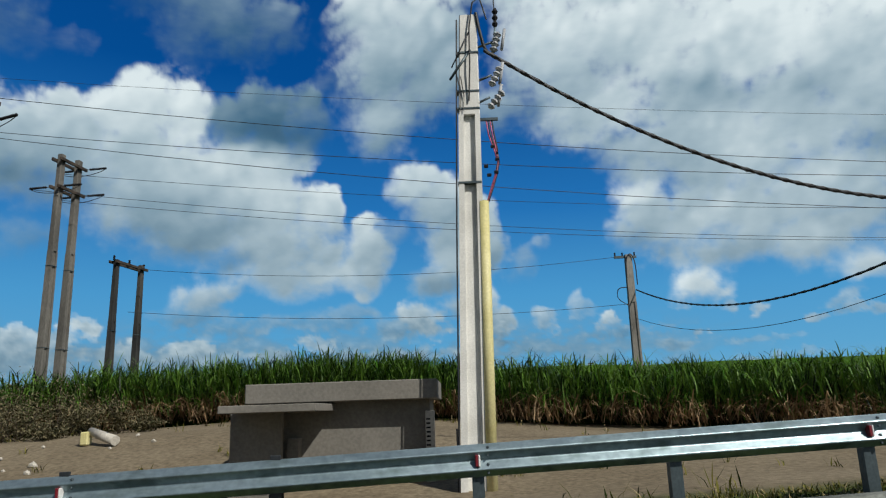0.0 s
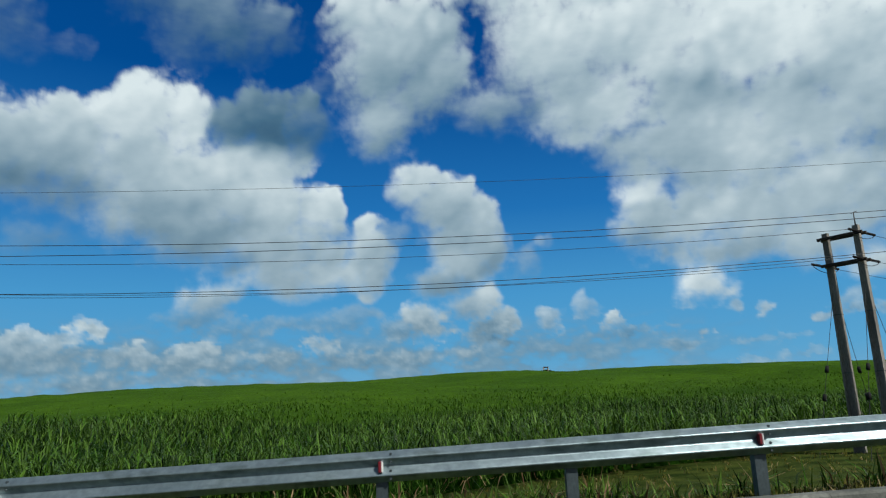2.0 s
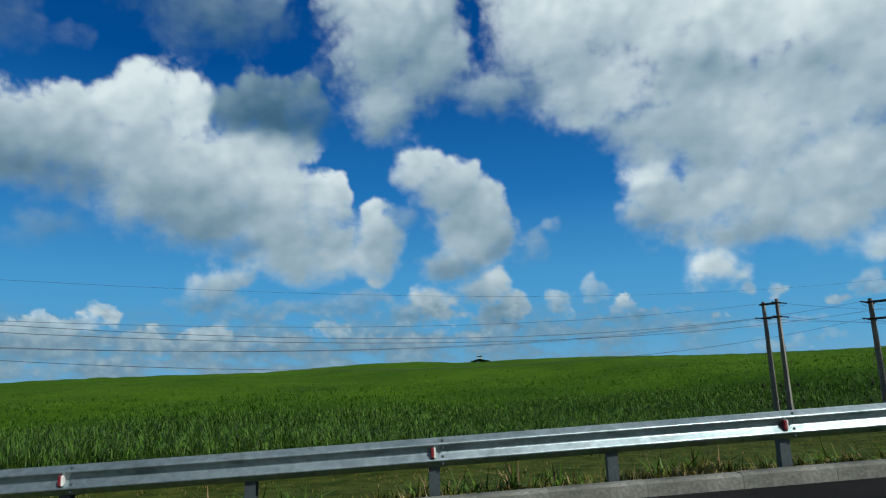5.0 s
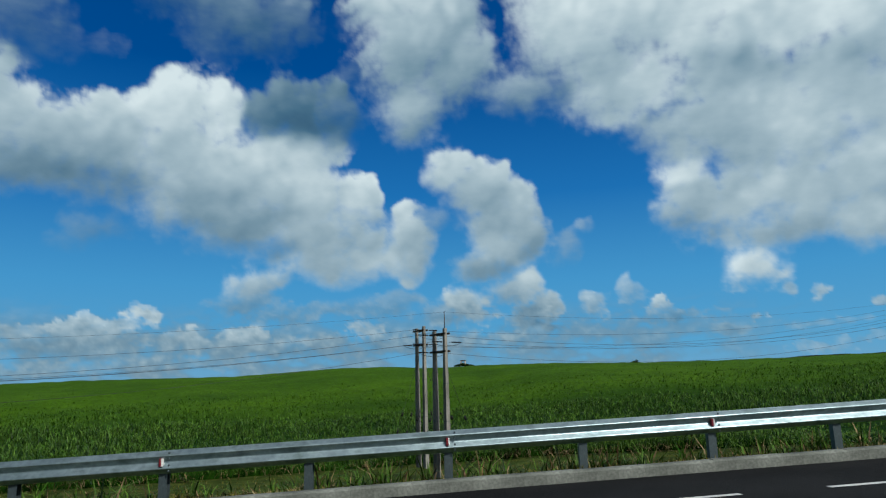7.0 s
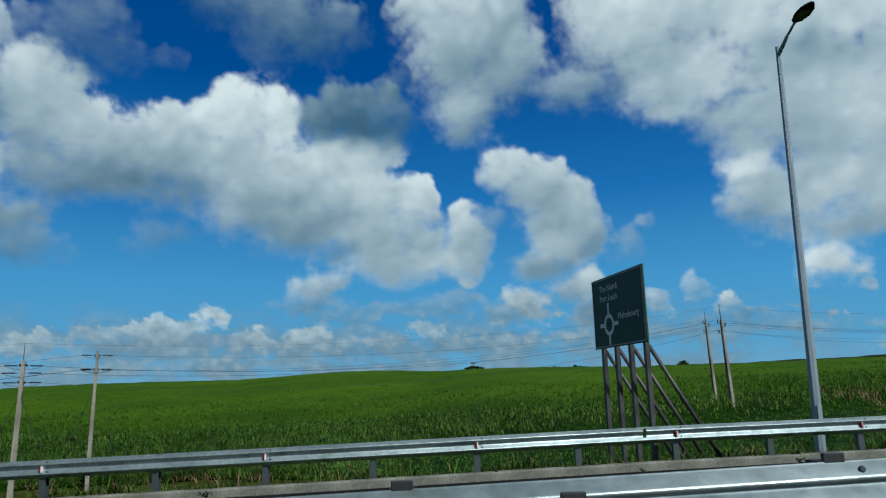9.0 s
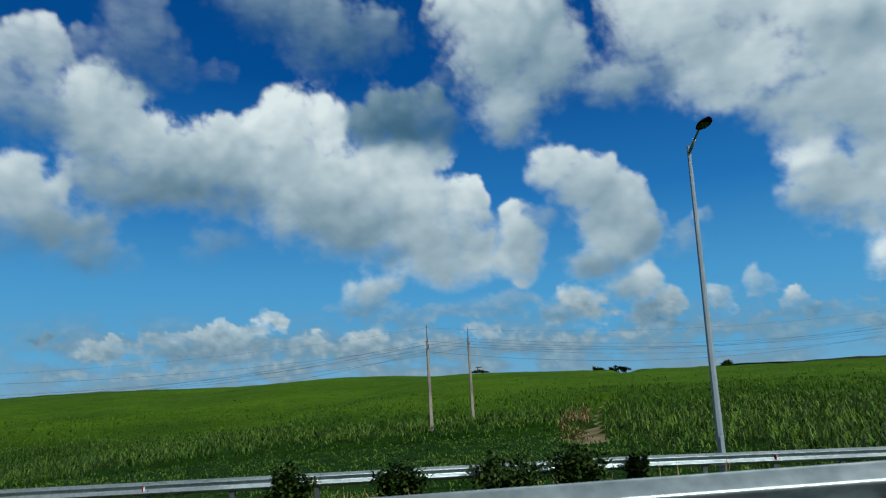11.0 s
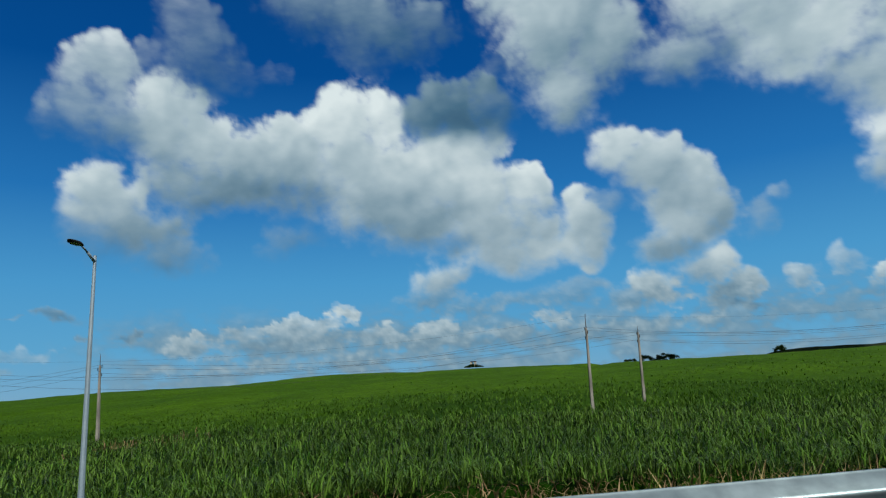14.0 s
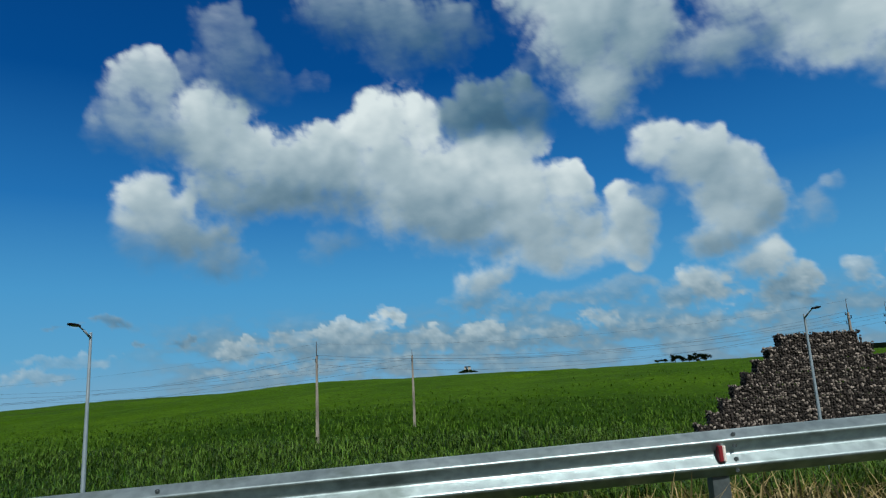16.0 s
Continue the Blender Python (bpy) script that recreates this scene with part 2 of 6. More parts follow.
def add_tube(bm, a, b, ra, rb=None, seg=10, caps=True):
    """A tapered round bar from a to b."""
    rb = ra if rb is None else rb
    a, b = Vector(a), Vector(b)
    q = (b - a).to_track_quat("Z", "Y")
    rings = []
    for p, r in ((a, ra), (b, rb)):
        rings.append([bm.verts.new(p + q @ Vector((r * math.cos(6.28319 * i / seg), r * math.sin(6.28319 * i / seg), 0))) for i in range(seg)])
    for i in range(seg):
        f = bm.faces.new((rings[0][i], rings[0][(i + 1) % seg], rings[1][(i + 1) % seg], rings[1][i]))
        f.smooth = True
    if caps:
        bm.faces.new(rings[0][::-1])
        bm.faces.new(rings[1])


def tube(a, b, ra, rb=None, seg=10):
    bm = bmesh.new()
    add_tube(bm, a, b, ra, rb, seg)
    return bm


def cable_mesh(pts, r, seg=5):
    """A thin round cable along a line of points."""
    bm = bmesh.new()
    rings = []
    pts = [Vector(p) for p in pts]
    for i, p in enumerate(pts):
        d = (pts[min(i + 1, len(pts) - 1)] - pts[max(i - 1, 0)]).normalized()
        q = d.to_track_quat("Z", "Y")
        rings.append([bm.verts.new(p + q @ Vector((r * math.cos(6.28319 * k / seg), r * math.sin(6.28319 * k / seg), 0))) for k in range(seg)])
    for i in range(len(rings) - 1):
        for k in range(seg):
            f = bm.faces.new((rings[i][k], rings[i][(k + 1) % seg], rings[i + 1][(k + 1) % seg], rings[i + 1][k]))
            f.smooth = True
    return bm


def sag_line(a, b, sag, n=14):
    a, b = Vector(a), Vector(b)
    return [a.lerp(b, i / n) - Vector((0, 0, sag * 4 * (i / n) * (1 - i / n))) for i in range(n + 1)]


# ---- the road's line: s metres along it, d metres to its left ----
GRADE = 0.0398
SPEED = 18.3
HEADING = [1.9, 2.6, 3.0, 3.43, 4.1, 5.22, 6.5, 8.5, 11.3, 14.2, 16.9, 19.4, 22.0, 24.3, 26.3, 28.3, 30.4]
S0, S1, STEP = -150.0, 520.0, 1.0
SS = np.arange(S0, S1 + STEP, STEP)
HH = np.radians(np.interp(SS, np.arange(17) * SPEED, HEADING))
HH = np.convolve(np.pad(HH, 6, "edge"), np.ones(13) / 13, "valid")
HH += np.radians(np.clip(SS - 293, 0, 200) * 0.10)
PX = np.concatenate([[0], np.cumsum((np.cos(HH[1:]) + np.cos(HH[:-1])) / 2 * STEP)])
PY = np.concatenate([[0], np.cumsum((np.sin(HH[1:]) + np.sin(HH[:-1])) / 2 * STEP)])
PX -= np.interp(0, SS, PX)
PY -= np.interp(0, SS, PY)


def on_road(s, d, z=0.0):
    """The world place d to the left of the camera's line at s, z above the main road's plane."""
    h = np.interp(s, SS, HH)
    return Vector((float(np.interp(s, SS, PX) - d * np.sin(h)), float(np.interp(s, SS, PY) + d * np.cos(h)), float(GRADE * s + z)))


def road_coords(x, y):
    """s and d of places, as arrays."""
    x, y = np.asarray(x, float), np.asarray(y, float)
    best = np.full(x.shape, 1e18)
    si = np.zeros(x.shape, int)
    for i in range(0, len(SS), 6):
        q = (PX[i] - x) ** 2 + (PY[i] - y) ** 2
        m = q < best
        best[m], si[m] = q[m], i
    dx, dy, h = x - PX[si], y - PY[si], HH[si]
    return SS[si] + dx * np.cos(h) + dy * np.sin(h), -dx * np.sin(h) + dy * np.cos(h)


def tab(s, rows):
    return np.interp(s, [r[0] for r in rows], [r[1] for r in rows])


# the outer rail: distance from the camera's line, and the slip road's level under the main road's plane
OUTER = [(-60, 6.7), (-8, 6.6), (0, 7.15), (10, 7.4), (30, 7.5), (50, 7.6), (72, 7.6), (90, 7.8), (104, 8.5), (116, 9.3), (129, 10.4), (138, 11.14), (150, 12.23), (168, 13.85), (185, 15.6), (206, 18.2), (244, 22.7), (278, 26.0), (330, 32.0), (420, 45.0)]
LEVEL = [(100, 0.0), (130, -0.1), (138, -0.118), (150, -0.195), (169, -0.445), (185, -0.82), (190, -0.95), (206, -1.40), (216, -1.83), (230, -2.4), (244, -3.05), (280, -4.7), (330, -6.8), (420, -10.0)]


def outer_d(s):
    return tab(s, OUTER)


def slip_z(s, d):
    """Level of the road surface at s, d against the main road's plane."""
    e = np.clip((np.asarray(d) - 4.0) / (outer_d(s) - 5.0), 0, 1)
    return tab(s, LEVEL) * e * e * (3 - 2 * e)


# ---- ground ----
RIDGE = [(-72, 25.0), (-60, 27.0), (-35, 29.5), (-20, 30.4), (-15, 25.5), (-10, 23.4), (-3, 22.1), (2.5, 22.0), (6, 21.9), (11, 21.4), (15, 22.0), (20, 22.2), (27.5, 19.4), (40, 20.4), (52.5, 19.7), (90, 13.0)]
CANE_H = 2.3
# how far the field lies under the road, and its further fall away from it
DROP = [(0, -1.9), (60, -2.0), (100, -2.9), (130, -3.3), (169, -2.6), (206, -1.9), (225, -1.65), (245, -1.1), (290, -1.1), (330, -1.9), (460, -1.9)]
FALL = [(60, 0.0), (100, 0.022), (127, 0.040), (150, 0.032), (178, 0.0)]


def smooth(a, b, x):
    t = np.clip((np.asarray(x, float) - a) / (b - a), 0, 1)
    return t * t * (3 - 2 * t)


def mound(s, d):
    """The low earth bank at the back of the clearing."""
    return 1.2 * smooth(11, 19, d) * smooth(10, -7, s) * smooth(60, 26, d)


def ground_z(x, y):
    x, y = np.asarray(x, float), np.asarray(y, float)
    s, d = road_coords(x, y)
    sc = np.clip(s, -150, 460)
    edge = outer_d(sc)
    road = GRADE * sc + slip_z(sc, d)
    clear = smooth(26, 8, s)
    low = GRADE * sc + tab(sc, LEVEL) * 0.75 + (tab(sc, DROP) - tab(sc, FALL) * (np.clip(d, 18, 66) - 18)) * (1 - clear) + (-0.25 + 0.02 * np.clip(d - 9, 0, 30)) * clear
    z = road + (low - road) * smooth(edge + 0.4, edge + 5.0, d) + mound(s, d)
    th = np.degrees(np.arctan2(-(x - 150), np.maximum(y, 1e-3)))
    r = np.hypot(x - 150, y)
    ridge = np.interp(th, [q[0] for q in RIDGE], [q[1] for q in RIDGE]) - CANE_H
    w = np.clip((np.clip(d, 0, 400) - 50) / 360.0, 0, 1)
    w = np.sin(w * math.pi / 2) ** 1.8
    z = z * (1 - w) + ridge * w
    z = z - np.clip(r - 402, 0, 4000) * 0.035 * (y > 0)
    return z - np.where(d < -9.5, 0.6 * smooth(9.5, 14, -d), 0)


COLS = np.arange(-150, 461, 2.0)
FAN = np.radians(np.interp(COLS, [-150, 0, 150, 300, 460], [78, 40, 5, -30, -62]))


def sheet_points(d):
    """World x and y of the sheet's columns at distance d (one value a column, or one for all)."""
    d = np.broadcast_to(np.asarray(d, float), COLS.shape)
    h = np.interp(COLS, SS, HH)
    near = np.minimum(d, 60.0)
    x = np.interp(COLS, SS, PX) - near * np.sin(h)
    y = np.interp(COLS, SS, PY) + near * np.cos(h)
    far = np.maximum(d - 60.0, 0)
    return x - far * np.sin(FAN), y + far * np.cos(FAN)


def sheet(name, ds, height, mat, offset=None):
    """A sheet of ground: rows at the distances ds from the camera's line."""
    rows = []
    for k, d in enumerate(ds):
        x, y = sheet_points(d if offset is None else d + offset)
        rows.append(np.stack([x, y, height(x, y, k)], 1))
    v = np.concatenate(rows)
    n = len(COLS)
    faces = [(r * n + c, r * n + c + 1, (r + 1) * n + c + 1, (r + 1) * n + c) for r in range(len(ds) - 1) for c in range(n - 1)]
    return mesh_from(name, v, faces, mat, True)


def field_noise(x, y, scale, seed):
    """Smooth noise from a few rows of waves, from -1 to 1."""
    rng = np.random.RandomState(seed)
    z = 0
    for k in range(7):
        a, ph, f = rng.rand() * 6.283, rng.rand() * 6.283, (0.6 + rng.rand() * 1.2) / scale
        z = z + np.sin((x * math.cos(a) + y * math.sin(a)) * f * 6.283 + ph + 0.8 * np.sin((x * math.sin(a) - y * math.cos(a)) * f * 3.1))
    return z / 7 * 1.6


# how far the kerb lies before the outer rail
KERB_IN = [(100, 0.75), (113, 1.4), (121, 1.28), (129, 0.98), (149, 0.80), (160, 0.66), (178, 0.55)]


def slip_inner(s):
    """The slip road's near edge: one with the main road at first, then apart."""
    return 3.3 + (outer_d(s) - 7.2 - 3.3) * smooth(158, 196, s)


def soil_z(x, y, k=0):
    s, d = road_coords(x, y)
    on_asphalt = (d > -9.6) & ((d < 3.5) | ((d > slip_inner(s) - 0.3) & (d < outer_d(s) - tab(s, KERB_IN) + 0.1)))
    hid = np.where(on_asphalt, 0.12, 0.0)
    return ground_z(x, y) - hid + field_noise(x, y, 3.0, 4) * 0.05 * (d > outer_d(s) + 1)


GROUND_D = np.concatenate([[-900, -400, -120, -60, -30, -20, -14, -12, -11, -9.6], np.arange(-8, 60, 0.8), 60 * 1.09 ** np.arange(0, 44)])
ground = new("ground", sheet("ground", GROUND_D, soil_z, SOIL))
tagged(ground, "grassy earth verge and field floor with bare brown patches", "ground", kind="structure")
gco = np.empty(len(ground.data.vertices) * 3, np.float32)
ground.data.vertices.foreach_get("co", gco)
gs, gd = road_coords(gco[0::3], gco[1::3])
bare = smooth(26, 16, gs) * smooth(8.2, 9.6, gd) * smooth(45, 30, gd) + smooth(2.0, 1.0, np.abs(gco[0::3] - np.interp(gco[1::3], [52, 76, 93, 143, 240, 290, 335, 395], [196, 192.5, 189.5, 185, 181, 176.5, 172, 164]))) * (gco[1::3] > 80)
ground.data.attributes.new("bare", "FLOAT", "POINT").data.foreach_set("value", np.clip(bare, 0, 1).astype(np.float32))


# ---- roads and kerb ----
def strip(name, s_list, rows, mat, closed=False, smooth_shade=False):
    """A ribbon along the road: rows of functions s -> (d, z over the main road's plane)."""
    v, f = [], []
    n = len(rows)
    for s in s_list:
        for q in rows:
            d, z = q(s)
            v.append(on_road(s, d, z))
    for i in range(len(s_list) - 1):
        for k in range(n if closed else n - 1):
            a, b = i * n + k, i * n + (k + 1) % n
            f.append((a, b, b + n, a + n))
    return mesh_from(name, v, f, mat, smooth_shade)


ROAD_S = list(np.arange(-150, 461, 3.0))


def kerb_d(s):
    return float(outer_d(s)) - float(tab(s, KERB_IN))


def lane(lo, hi, k):
    def q(s):
        a, b = float(lo(s)), float(hi(s))
        d = a + (b - a) * k
        return d, float(slip_z(s, d))
    return q


def road_strip(name, lo, hi, n, label):
    ks = np.linspace(0, 1, n)
    tagged(new(name, strip(name, ROAD_S, [lane(lo, hi, k) for k in ks], ASPHALT, smooth_shade=True)), label, "road", kind="structure")


road_strip("road", lambda s: -9.4, lambda s: 3.3, 5, "dark grey asphalt main road")
road_strip("slip_road", slip_inner, lambda s: kerb_d(s) + 0.02, 8, "dark asphalt slip road that leaves the main road")


# kerb stones: one metre each, chamfered, a little uneven
def kerb_stone():
    bm = bmesh.new()
    prof = [(0.0, -0.12), (0.0, 0.125), (0.022, 0.150), (0.16, 0.154), (0.16, -0.12)]
    rings = [[bm.verts.new((x, y, z)) for y, z in prof] for x in (0.003, 0.994)]
    for k in range(5):
        bm.faces.new((rings[0][k], rings[1][k], rings[1][(k + 1) % 5], rings[0][(k + 1) % 5]))
    bm.faces.new(rings[0])
    bm.faces.new(rings[1][::-1])
    bmesh.ops.recalc_face_normals(bm, faces=bm.faces)
    me = bpy.data.meshes.new("kerb_stone")
    bm.to_mesh(me)
    bm.free()
    me.materials.append(KERB)
    return me


def build_kerb():
    rng = random.Random(3)
    me = kerb_stone()
    base = on_road(-20, kerb_d(-20), 0)
    top = thing("kerb", Matrix.Translation(base), "row of stained grey concrete kerb stones", "kerb", kind="structure")
    for s in range(-20, 214):
        d = kerb_d(s)
        z = float(slip_z(s, d))
        a, b = on_road(s, d, z), on_road(s + 1, kerb_d(s + 1), float(slip_z(s + 1, kerb_d(s + 1))))
        h = math.degrees(math.atan2(b.y - a.y, b.x - a.x))
        o = new("kerb_stone", me)
        o.parent = top
        o.matrix_basis = Matrix.Translation(a - base + Vector((0, 0, rng.uniform(-0.004, 0.004)))) @ pose(0, 0, 0, 0, -math.degrees(math.asin((b.z - a.z) / (b - a).length)), h + rng.uniform(-0.25, 0.25))


build_kerb()


def dash(s, length, d_of, width):
    """A painted line on the slip road, with worn ends."""
    rows = [lambda q, o=o: (float(d_of(q)) + o, float(slip_z(q, float(d_of(q)) + o)) + 0.005) for o in (-width / 2, width / 2)]
    me = strip("road_line", list(np.linspace(s, s + length, 4)), rows, PAINT)
    tagged(new("road_line", me), "worn white painted line on the asphalt", "road marking", "lane lines", "structure")


for k in range(22):
    dash(114.8 + 2.2 * k, 1.2, lambda q: float(outer_d(q)) - 3.08, 0.13)
RAIL_PHASE = 0.4



# ---- sugar cane ----
# the cane begins behind the power lines; rough grass falls away before it
EDGE = [(-150, 27), (-8, 25), (0, 24), (8, 21), (14, 18.5), (22, 19.5), (30, 22.5), (40, 28), (55, 33.5), (75, 37), (95, 46), (110, 55), (126, 65.5), (138, 62), (150, 52), (160, 40), (170, 24), (206, 21.1), (244, 25.6), (278, 28.9), (330, 35.0), (460, 55.0)]
TRACK = [(196, 52), (192.5, 76), (189.5, 93), (185, 143), (181, 240), (176.5, 290), (172, 335), (164, 395)]


def off_track(x, y):
    """Distance to the earth track's middle."""
    return np.abs(np.asarray(x) - np.interp(y, [q[1] for q in TRACK], [q[0] for q in TRACK])) + np.where((np.asarray(y) < 80) | ((np.asarray(y) > 150) & (np.asarray(y) < 290)), 50.0, 0.0)


def cane_height(x, y):
    """Tall cane, with a young strip before the poles and uneven stands."""
    s, d = road_coords(x, y)
    young = smooth(148, 162, s) * smooth(222, 212, s) * smooth(66, 62, d - 0.12 * (s - 199))
    h = CANE_H * (1 + 0.10 * field_noise(x, y, 14, 8) + 0.07 * field_noise(x, y, 46, 18)) * (1 - 0.72 * young)
    return h * (1 + 0.03 * smooth(26, 12, s) + 0.07 * smooth(10, -8, s) - 0.10 * smooth(12, 6, s) - 0.26 * smooth(80, 100, s) + 0.12 * smooth(205, 220, s))


def place_xy(s, d):
    """World places of the sheet's own coordinates."""
    h = np.interp(s, SS, HH)
    fan = np.interp(s, COLS, FAN)
    near, far = np.minimum(d, 60.0), np.maximum(d - 60.0, 0)
    return np.interp(s, SS, PX) - near * np.sin(h) - far * np.sin(fan), np.interp(s, SS, PY) + near * np.cos(h) + far * np.cos(fan)


def blade_mesh(name, x, y, z, ang, length, width, rise, droop, mats, slot, plain=False):
    """Bent tapering leaves as one mesh: four rungs each (three for plain ones), the last a point."""
    n = len(x)
    ca, sa = np.cos(ang), np.sin(ang)
    t = np.array([0.0, 0.45, 0.8, 1.0])
    out = (rise[:, None] * t + droop[:, None] * t ** 3) * length[:, None]
    up = length[:, None] * (t * np.sqrt(np.clip(1 - rise ** 2, 0.05, 1))[:, None] - 0.55 * droop[:, None] * t ** 4)
    wd = width[:, None] * np.array([0.35, 0.5, 0.34, 0.0])
    cx, cy, cz = x[:, None] + ca[:, None] * out, y[:, None] + sa[:, None] * out, z[:, None] + up
    lx, ly = -sa[:, None] * wd, ca[:, None] * wd
    left = np.stack([cx - lx, cy - ly, cz], -1)
    right = np.stack([cx + lx, cy + ly, cz], -1)
    v = np.empty((n, 7, 3), np.float32)
    v[:, 0], v[:, 1], v[:, 2], v[:, 3], v[:, 4], v[:, 5], v[:, 6] = left[:, 0], right[:, 0], left[:, 1], right[:, 1], left[:, 2], right[:, 2], left[:, 3]
    if plain:
        v = v[:, [0, 1, 2, 3, 6]]
    per, corners, first = (5, [0, 1, 3, 2, 2, 3, 4], [0, 4]) if plain else (7, [0, 1, 3, 2, 2, 3, 5, 4, 4, 5, 6], [0, 4, 8])
    base = (np.arange(n) * per)[:, None]
    nl, nf = len(corners), len(first)
    loops = (base + np.array(corners)).ravel().astype(np.int32)
    starts = ((np.arange(n) * nl)[:, None] + np.array(first)).ravel().astype(np.int32)
    me = bpy.data.meshes.new(name)
    me.vertices.add(n * per)
    me.vertices.foreach_set("co", v.ravel())
    me.loops.add(n * nl)
    me.loops.foreach_set("vertex_index", loops)
    me.polygons.add(n * nf)
    me.polygons.foreach_set("loop_start", starts)
    for m in mats:
        me.materials.append(m)
    me.polygons.foreach_set("material_index", np.repeat(slot, nf).astype(np.int32))
    me.update(calc_edges=True)
    me.validate()
    return me


def cane_band(name, s0, s1, d0, d1, count, per, width, seed, label, dry=0.0, leaf=None):
    """A band of cane plants between two distances behind the field's edge."""
    rng = np.random.RandomState(seed)
    s = rng.uniform(s0, s1, count)
    d = tab(s, EDGE) + d0 + (d1 - d0) * rng.rand(count) ** 0.9 + 0.5 * np.sin(s * 1.7) * (d0 < 1)
    x, y = place_xy(s, d)
    keep = off_track(x, y) > np.where(y > 225, 5.0, 0.95)
    x, y, d, s = x[keep], y[keep], d[keep], s[keep]
    h = cane_height(x, y) * rng.uniform(0.85, 1.12, len(x))
    if d0 < 1:
        h = h * np.where((s > 150) & (s < 232), 0.55 + 0.45 * smooth(0, 4.5, d - tab(s, EDGE)), 1.0)
    z = ground_z(x, y) - 0.05
    k = np.repeat(np.arange(len(x)), per)
    n = len(k)
    fr = rng.rand(n)
    spread = 0.22 + width
    bx, by = x[k] + rng.normal(0, spread, n), y[k] + rng.normal(0, spread, n)
    low = np.where((s[k] > 228) & (d0 < 1) & (d[k] - tab(s[k], EDGE) < 3.0), 0.52, 0.16)
    start = h[k] * (low + (0.78 - low) * fr)
    length = h[k] * rng.uniform(0.34, 0.58, n) * (1.15 - 0.45 * fr)
    slot = np.zeros(n, int)
    rise, droop = rng.uniform(0.04, 0.55, n), rng.uniform(0.05, 1.05, n)
    if dry:
        front = np.exp(-(d[k] - tab(s[k], EDGE) - d0) / np.where(s[k] < 27, 3.0, 1.2))
        gone = (fr < np.where((s[k] < 14) | (s[k] > 240), 0.5, 0.38)) & (rng.rand(n) < dry * front * np.where(s[k] < 14, 0.9, np.where((s[k] > 240) | ((s[k] > 60) & (s[k] < 150)), 0.7, 0.24)))
        slot[gone] = 1
        start[gone] *= rng.uniform(0.15, 0.75, gone.sum())
        droop[gone] = rng.uniform(0.5, 1.3, gone.sum())
        rise[gone] = rng.uniform(0.2, 0.6, gone.sum())
    dead = (off_track(bx, by) < 3.2) & (by > 82) & (by < 112) & (bx < np.interp(by, [q[1] for q in TRACK], [q[0] for q in TRACK])) & (fr < 0.85) & (rng.rand(n) < 0.8)
    slot[dead] = 1
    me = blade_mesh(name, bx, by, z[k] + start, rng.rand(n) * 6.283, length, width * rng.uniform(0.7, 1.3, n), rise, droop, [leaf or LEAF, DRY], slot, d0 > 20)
    return tagged(new(name, me), label, "sugar cane", "sugar cane", "stuff")


cane_band("sugar_cane", -24, 30, 0.0, 4.0, 1500, 26, 0.036, 11, "tall green sugar cane with a thick skirt of dry brown leaves", 0.7)
cane_band("sugar_cane", -24, 318, 0.0, 7.0, 9500, 11, 0.045, 1, "tall green sugar cane with dry brown leaves at its foot", 0.85)
cane_band("sugar_cane", -40, 335, 7.0, 29.0, 12000, 9, 0.058, 2, "dense standing green sugar cane behind the verge")
cane_band("sugar_cane", -50, 345, 29.0, 62.0, 14000, 9, 0.075, 3, "dense green sugar cane standing further up the slope")
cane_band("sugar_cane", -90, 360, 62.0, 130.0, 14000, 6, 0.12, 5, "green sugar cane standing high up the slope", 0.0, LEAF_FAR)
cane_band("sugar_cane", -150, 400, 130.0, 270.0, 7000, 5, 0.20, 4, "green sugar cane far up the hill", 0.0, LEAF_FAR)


# the field's body under the leaf tops, dropping away at the track
CANOPY_D = np.concatenate([[2.4], np.arange(2.45, 50, 1.2), 50 * 1.06 ** np.arange(0, 40)])
CANOPY_D = CANOPY_D[CANOPY_D < 620]
EDGE_COL = tab(COLS, EDGE)


def canopy_z(x, y, k):
    h = cane_height(x, y)
    s, d = road_coords(x, y)
    back = d - tab(s, EDGE)
    part_h = 0.42 + 0.20 * smooth(45, 95, back) + 0.30 * smooth(80, 200, back)
    z = ground_z(x, y) + h * part_h * (0.0 if k == 0 else 1.0) + 0.22 * field_noise(x, y, 5, 3) * smooth(20, 60, back)
    return np.where(off_track(x, y) < np.where(y > 225, 5.0, 1.5), ground_z(x, y) - 0.3, z)


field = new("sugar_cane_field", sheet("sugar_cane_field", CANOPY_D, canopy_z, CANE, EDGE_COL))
tagged(field, "wide green sugar cane field over a rising hill", "sugar cane", "sugar cane", "stuff")
fco = np.empty(len(field.data.vertices) * 3, np.float32)
field.data.vertices.foreach_get("co", fco)
fs, fd = road_coords(fco[0::3], fco[1::3])
# 0 near the edge, where understorey shade is painted in; 1 further back
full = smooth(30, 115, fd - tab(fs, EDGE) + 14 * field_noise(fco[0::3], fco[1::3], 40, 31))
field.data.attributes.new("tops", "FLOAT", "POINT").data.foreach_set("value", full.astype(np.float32))



